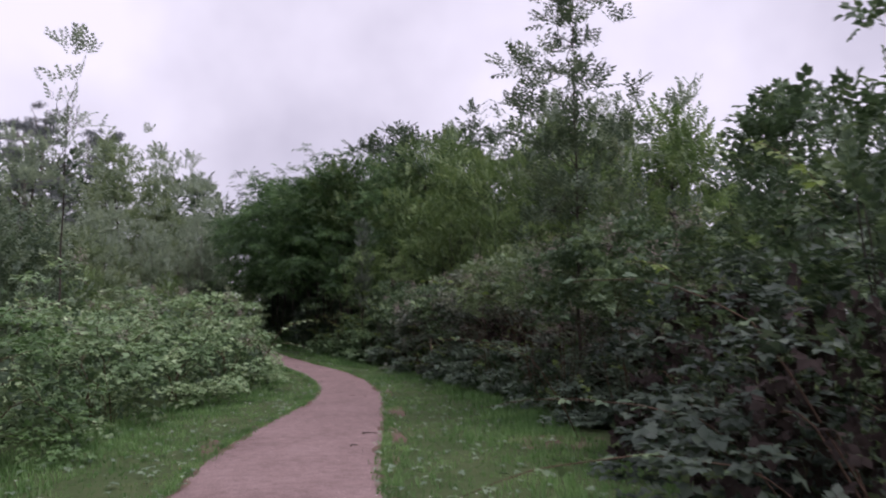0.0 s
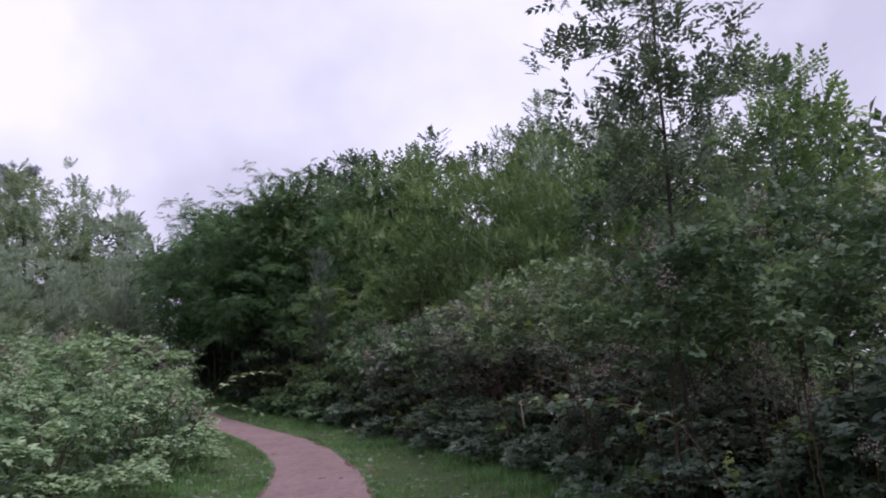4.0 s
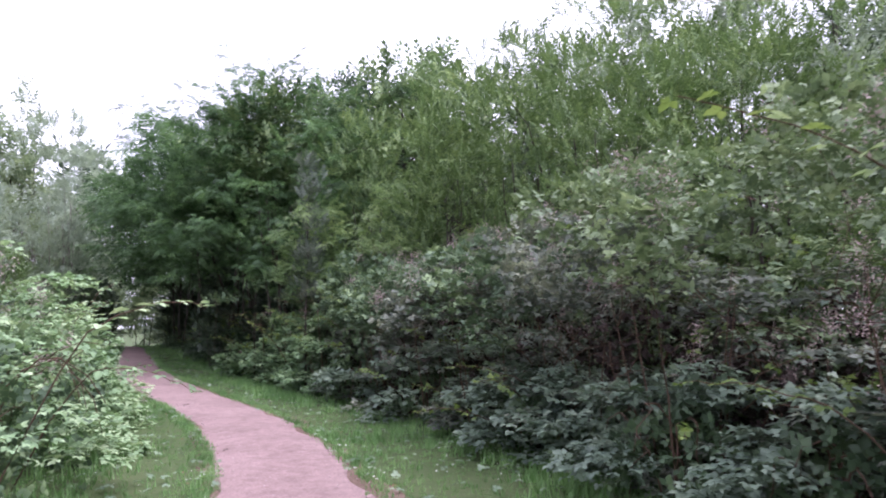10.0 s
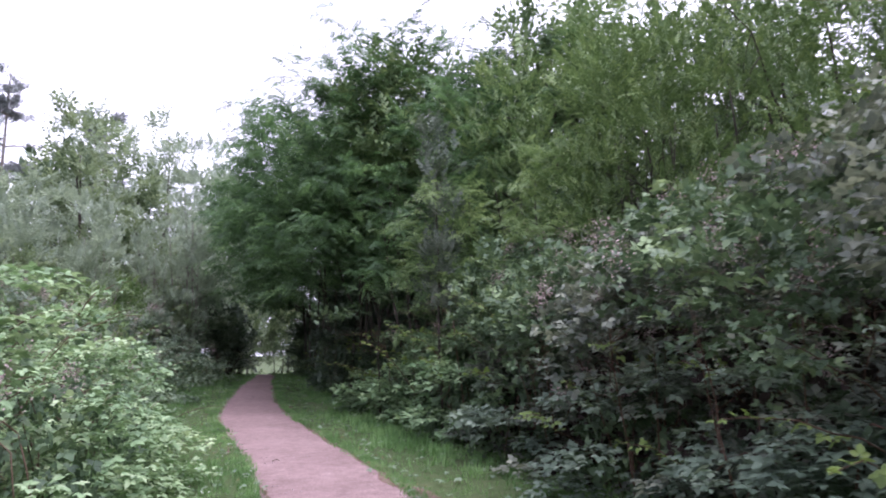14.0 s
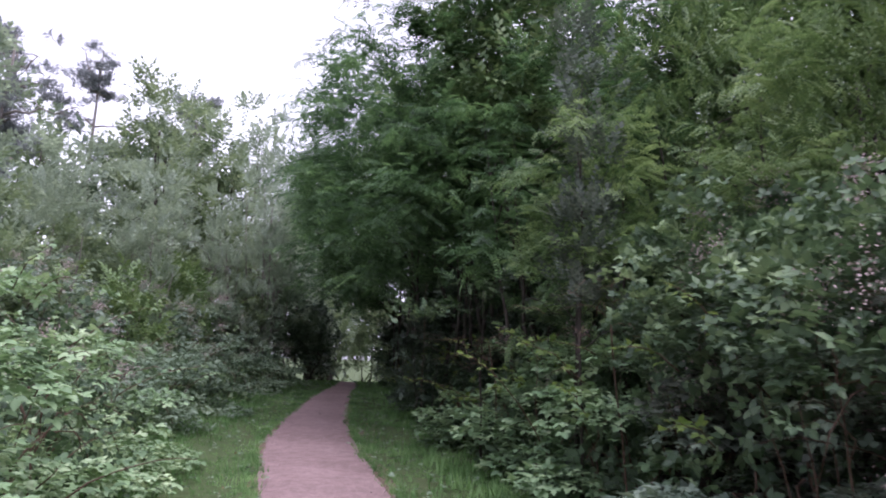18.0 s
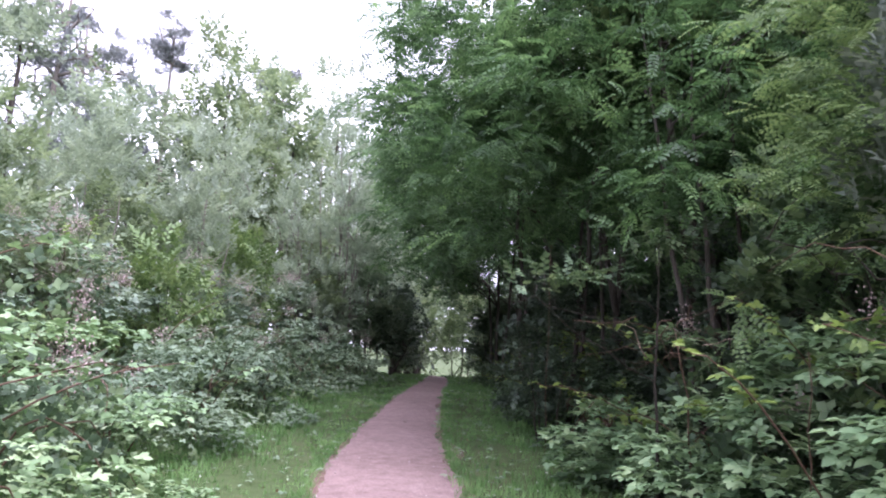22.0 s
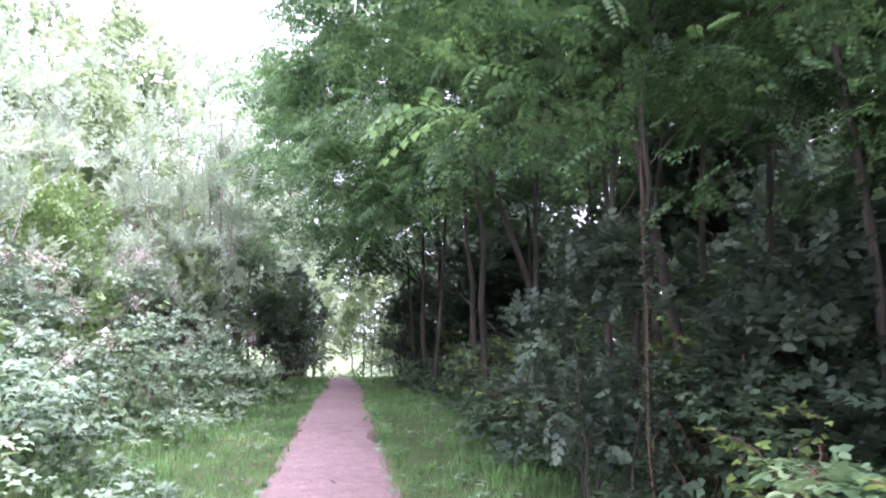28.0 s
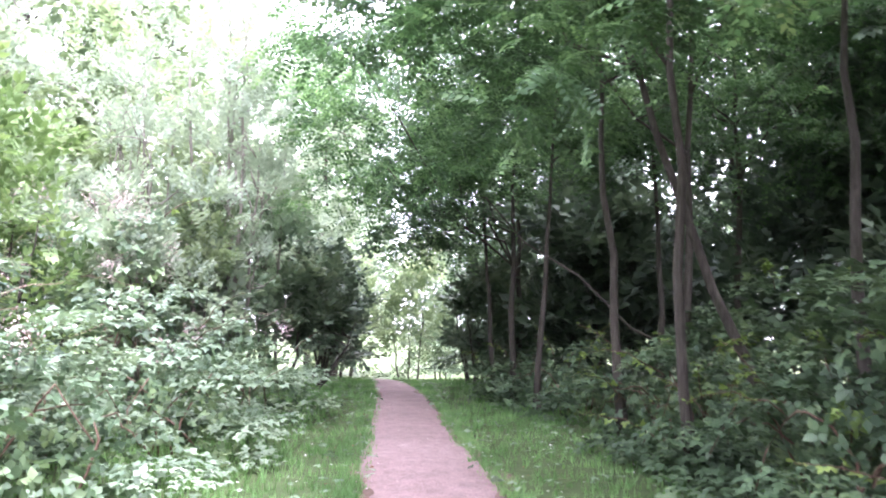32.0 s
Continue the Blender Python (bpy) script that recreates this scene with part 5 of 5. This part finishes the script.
tree("twiggy_sapling", -4.26, 16.91, "thin sapling with few leaves standing in the brambles", "tree", 7.9, z0=3.38, rx=0.86, k=7, n=140, size=0.30, mat=GREY_LEAF, trunk=0.03, limbs=7, seed=180, shell=0.95, rise=0.8)

# ---- woods all round, to close the place ----
far_a = tree("woodland_tree", 26, 30, "broad leafy tree of the surrounding wood", "tree", 11.0, z0=0.8, rx=4.0, k=12, n=210, size=1.9, mat=OAK, trunk=0.22, limbs=4, seed=200, clump=0.6, taper=0.35, group="surrounding woods")
far_b = tree("woodland_tree", -22, 22, "broad leafy tree of the surrounding wood", "tree", 9.5, z0=0.6, rx=3.8, k=12, n=210, size=1.9, mat=BIRCH, trunk=0.2, limbs=4, seed=201, clump=0.6, taper=0.35, group="surrounding woods")
ring = random.Random(5)
for i in range(34):
    a = i / 34 * 6.283 + ring.uniform(-0.05, 0.05)
    cx, cy = 2 + math.cos(a) * ring.uniform(19, 27), 26 + math.sin(a) * ring.uniform(44, 54)
    s = ring.uniform(0.75, 1.15)
    copy_thing(far_a if i % 2 else far_b, Matrix.LocRotScale((cx, cy, ground_z(cx, cy) - 0.1), Euler((0, 0, ring.uniform(0, 6.28))), (s, s, s * ring.uniform(0.85, 1.1))))

thicket = tree("thicket_bush", -12.5, 20.0, "rounded leafy bush of the surrounding wood", "shrub", 3.6, z0=0.1, rx=2.0, k=9, n=85, size=1.25, mat=BIRCH, trunk=0.06, stems=3, limbs=3, seed=210, clump=0.6, taper=0.3, group="thicket round the path")
thicket_b = tree("thicket_bush", 13.5, 10.0, "dark leafy bush of the surrounding wood", "shrub", 4.4, z0=0.1, rx=2.2, k=9, n=90, size=1.35, mat=OAK, trunk=0.07, stems=3, limbs=3, seed=211, clump=0.6, taper=0.3, group="thicket round the path")
for i in range(70):
    side, ty = (-1 if i % 2 else 1), ring.uniform(-16, 62)
    tx = -ring.uniform(11.5, 24) if side < 0 else ring.uniform(9.5 if ty < 14 or ty > 50 else 14.5, 24)
    s = ring.uniform(0.75, 1.2)
    copy_thing(thicket if ring.random() < 0.5 else thicket_b, Matrix.LocRotScale((tx, ty, ground_z(tx, ty) - 0.05), Euler((0, 0, ring.uniform(0, 6.28))), (s, s, s * ring.uniform(0.8, 1.05))))
for i in range(10):
    tx, ty = ring.uniform(-9, 9), ring.uniform(-16, -9)
    copy_thing(thicket_b if i % 2 else thicket, Matrix.LocRotScale((tx - (4 if tx < -2 else -4), ty, ground_z(tx, ty) - 0.05), Euler((0, 0, ring.uniform(0, 6.28))), (1, 1, 1)))

# ---- grass, flowers and litter ----
def verge_points(r, n, y0, y1, reach_l, reach_r):
    """Places on the grass on both sides of the path, thinning away from it."""
    y = r.uniform(y0, y1, n)
    left = r.random(n) < 0.5
    d = r.random(n) ** 1.2
    x = np.where(left, edge_left(y) + 0.10 - d * reach_l, edge_right(y) - 0.10 + d * reach_r)
    return np.stack([x, y, land(y)], 1), d


rg = np.random.default_rng(900)
gp, gd = verge_points(rg, 32000, -4, 53, 2.8, 3.0)
side = unit(np.stack([rg.normal(size=len(gp)), rg.normal(size=len(gp)), np.zeros(len(gp))], 1))
gh = (0.055 + 0.075 * gd + 0.035 * rumple(gp, 1.3, 41)) * rg.uniform(0.6, 1.3, len(gp))
gv, gt = scatter(TUFT, gp - (0, 0, 0.01), side, np.tile((0, 0, 1.0), (len(gp), 1)), np.clip(gh, 0.04, 0.3) * 1.15)
ey = rg.uniform(-3, 50, 9000)
ex = np.where(rg.random(9000) < 0.5, edge_left(ey) + 0.03 - np.abs(rg.normal(size=9000)) * 0.10, edge_right(ey) - 0.03 + np.abs(rg.normal(size=9000)) * 0.10)
ev, et = scatter(TUFT, np.stack([ex, ey, land(ey)], 1), unit(rg.normal(size=(9000, 3)) * (1, 1, 0)), np.tile((0, 0, 1.0), (9000, 1)), rg.uniform(0.04, 0.10, 9000))
gv, gt = joined([(gv, gt), (ev, et)])
wy = rg.uniform(0, 48, 5200)
wx = np.where(rg.random(5200) < 0.45, edge_left(wy) - np.interp(wy, (0, 12, 18, 26, 32, 48), (1.6, 1.5, 1.35, 1.5, 1.35, 1.0)), edge_right(wy) + np.interp(wy, (0, 5, 10, 14, 20, 26, 32, 48), (1.5, 1.6, 2.2, 2.1, 1.6, 1.0, 1.0, 1.2)))
wx = wx + rg.normal(size=5200) * 0.28
wv, wt = scatter(TUFT, np.stack([wx, wy, land(wy)], 1), unit(rg.normal(size=(5200, 3)) * (1, 1, 0)), np.tile((0, 0, 1.0), (5200, 1)), rg.uniform(0.10, 0.27, 5200) * (0.7 + 0.3 * rumple(np.stack([wx, wy, 0 * wy], 1), 1.1, 44)))
gv, gt = joined([(gv, gt), (wv, wt)])
tagged(new("grass", tri_mesh("grass", gv, gt, GRASS)), "short green grass of the verges beside the path", "grass", kind="stuff")
fp, _ = verge_points(rg, 1500, -2, 49, 2.2, 2.4)
fp = fp[rumple(fp, 0.9, 42) > 0.05]
fv, ft = scatter(joined([leaflet(1, 0.7, (0, 0, 0), a) for a in (0, 1.57, 3.14, 4.71)]), fp + (0, 0, 0.10), rg.normal(size=fp.shape) * (1, 1, 0.2), np.tile((0, 0, 1.0), (len(fp), 1)), rg.uniform(0.010, 0.018, len(fp)))
tagged(new("clover_flowers", tri_mesh("clover_flowers", fv, ft, DAISY)), "small white clover and daisy heads in the grass", "flowers", kind="stuff")
hp, _ = verge_points(rg, 2600, -2, 49, 2.4, 2.6)
hv, ht = scatter(TRIFOLIATE, hp + (0, 0, 0.05), rg.normal(size=hp.shape) * (1, 1, 0.15), np.tile((0, 0, 1.0), (len(hp), 1)) + rg.normal(size=hp.shape) * 0.2, rg.uniform(0.05, 0.12, len(hp)))
tagged(new("clover_leaves", tri_mesh("clover_leaves", hv, ht, NETTLE)), "broad-leaved weeds growing among the grass", "weeds", kind="stuff")

sp = np.stack([rg.random(900), rg.uniform(0, 48, 900), np.zeros(900)], 1)
edge_bias = np.where(rg.random(900) < 0.5, sp[:, 0] ** 2 * 0.5, 1 - sp[:, 0] ** 2 * 0.5)
sp[:, 0] = edge_left(sp[:, 1]) + (edge_right(sp[:, 1]) - edge_left(sp[:, 1])) * edge_bias
sp[:, 2] = land(sp[:, 1]) + 0.012
oct_v = np.array([(1, 0, 0), (0, 1, 0), (-1, 0, 0), (0, -1, 0), (0, 0, 0.6), (0, 0, -0.6)])
oct_t = np.array([(0, 1, 4), (1, 2, 4), (2, 3, 4), (3, 0, 4), (1, 0, 5), (2, 1, 5), (3, 2, 5), (0, 3, 5)])
sv, st = scatter((oct_v, oct_t), sp, rg.normal(size=sp.shape) * (1, 1, 0.1), np.tile((0, 0, 1.0), (900, 1)), rg.uniform(0.005, 0.016, 900))
tagged(new("gravel", tri_mesh("gravel", sv, st, STONE)), "loose pale gravel stones scattered on the path", "gravel", kind="stuff")
lp, _ = verge_points(rg, 420, -2, 44, 0.5, 0.5)
lv, lt = scatter(leaflet(1, 0.6), lp + (0, 0, 0.03), rg.normal(size=lp.shape) * (1, 1, 0.2), np.tile((0, 0, 1.0), (len(lp), 1)) + rg.normal(size=lp.shape) * 0.3, rg.uniform(0.02, 0.05, len(lp)))
tagged(new("leaf_litter", tri_mesh("leaf_litter", lv, lt, LITTER)), "dry brown leaves along the path's edges", "leaf litter", kind="stuff")


def stick(x, y, L, turn, rad, seed, label="dark fallen twig lying on the path"):
    base = thing("fallen_twig", x, y, ground_z(x, y) + 0.02, label, "twig", "twigs on the path")
    d = np.array((math.cos(turn), math.sin(turn), 0)) * L / 2
    pieces = tube(bend(-d, d, 0.006, 6, 0.006, seed) + (0, 0, rad), np.linspace(rad, rad * 0.5, 6), 6)
    part_mesh("stem", tri_mesh("stem", *pieces, BARK, True), base)
    part_mesh("side_twig", tri_mesh("side_twig", *tube(bend(d * 0.2 + (0, 0, rad), d * 0.5 + np.array((-d[1], d[0], 0)) * 0.4 + (0, 0, rad), 0.004, 4, 0.003, seed), rad * 0.4, 4), BARK, True), base)


stick(1.44, 10.94, 0.22, -0.3, 0.012, 1)
stick(1.1, 9.9, 0.1, 0.2, 0.008, 2)
stick(1.81, 16.54, 0.1, 0.1, 0.005, 3)
stick(2.07, 16.36, 0.08, 0.6, 0.005, 4)
stick(1.37, 20.16, 0.12, 1.1, 0.005, 5)
stick(0.89, 25.23, 0.1, 0.4, 0.005, 6)
stick(-0.54, 34.74, 0.1, 2.0, 0.005, 7)


def soil_patch(x, y, rx, ry, seed):
    """A worn patch of bare soil at the edge of the path, a few millimetres proud of the ground."""
    a = np.linspace(0, 6.283, 22, endpoint=False)
    rim = np.stack([np.cos(a) * rx, np.sin(a) * ry, 0 * a], 1)
    rim *= (1 + 0.35 * rumple(rim * 3, 2.0, seed))[:, None]
    rings = [rim * s for s in (0.35, 0.7, 1.0)]
    v = np.concatenate([[(0, 0, 0.0)], *rings])
    v[:, 2] = land(v[:, 1] + y) - land(y) + 0.012 + 0.006 * rumple(v * (1, 1, 0), 6.0, seed + 1)
    v[-22:, 2] -= 0.03
    t = [(0, 1 + j, 1 + (j + 1) % 22) for j in range(22)]
    for q in (0, 22):
        for j in range(22):
            n1, n2 = 1 + q + j, 1 + q + (j + 1) % 22
            t += [(n1, n1 + 22, n2 + 22), (n1, n2 + 22, n2)]
    ob = new("bare_soil", tri_mesh("bare_soil", v, t, BARE, True))
    ob.location = (x, y, ground_z(x, y))
    tagged(ob, "worn patch of bare reddish soil beside the path", "soil", kind="structure")


soil_patch(1.78, 11.3, 0.16, 0.9, 1)
soil_patch(2.30, 13.94, 0.16, 0.7, 3)
soil_patch(2.66, 17.66, 0.14, 0.9, 4)
soil_patch(-0.75, 10.44, 0.14, 0.7, 5)
soil_patch(3.9, 9.6, 0.7, 0.6, 6)

# a cane with a pale snapped end among broad leaves, and a white flower at the foot of the trees
broken = leafy_cane((3.35, 9.35, 1.2), (1.9, 8.95, 1.47), 0.08, "bramble cane with broad pale leaves and a snapped hanging end", BRAMBLE, 1120, 0.13, 14)
part_mesh("snapped_end", tri_mesh("snapped_end", *tube(bend((-1.42, -0.40, 1.42), (-1.41, -0.41, 1.24), 0, 5, 0.003, 9), np.array([0.003, 0.004, 0.0048, 0.004, 0.0015]), 6), DEAD, True), broken, "pale reddish snapped end")
bind = thing("white_flower", 0.93, 38.7, ground_z(0.93, 38.7), "single white flower at the edge of the undergrowth", "flower")
part_mesh("stem", tri_mesh("stem", *tube(bend((0, 0, 0), (0, 0, 0.2), 0, 4, 0.004, 3), 0.003, 4), CANE, True), bind)
bv, bt = scatter(leaflet(1, 0.9, (0, 0, 0), 0, -0.4), np.tile((0, 0, 0.2), (5, 1)), np.array([(1, 0, 0.4), (0.3, 1, 0.4), (-0.8, 0.6, 0.4), (-0.8, -0.6, 0.4), (0.3, -1, 0.4)]), np.tile((0, 0, 1.0), (5, 1)), 0.035)
part_mesh("petals", tri_mesh("petals", bv, bt, DAISY), bind, "white petals")
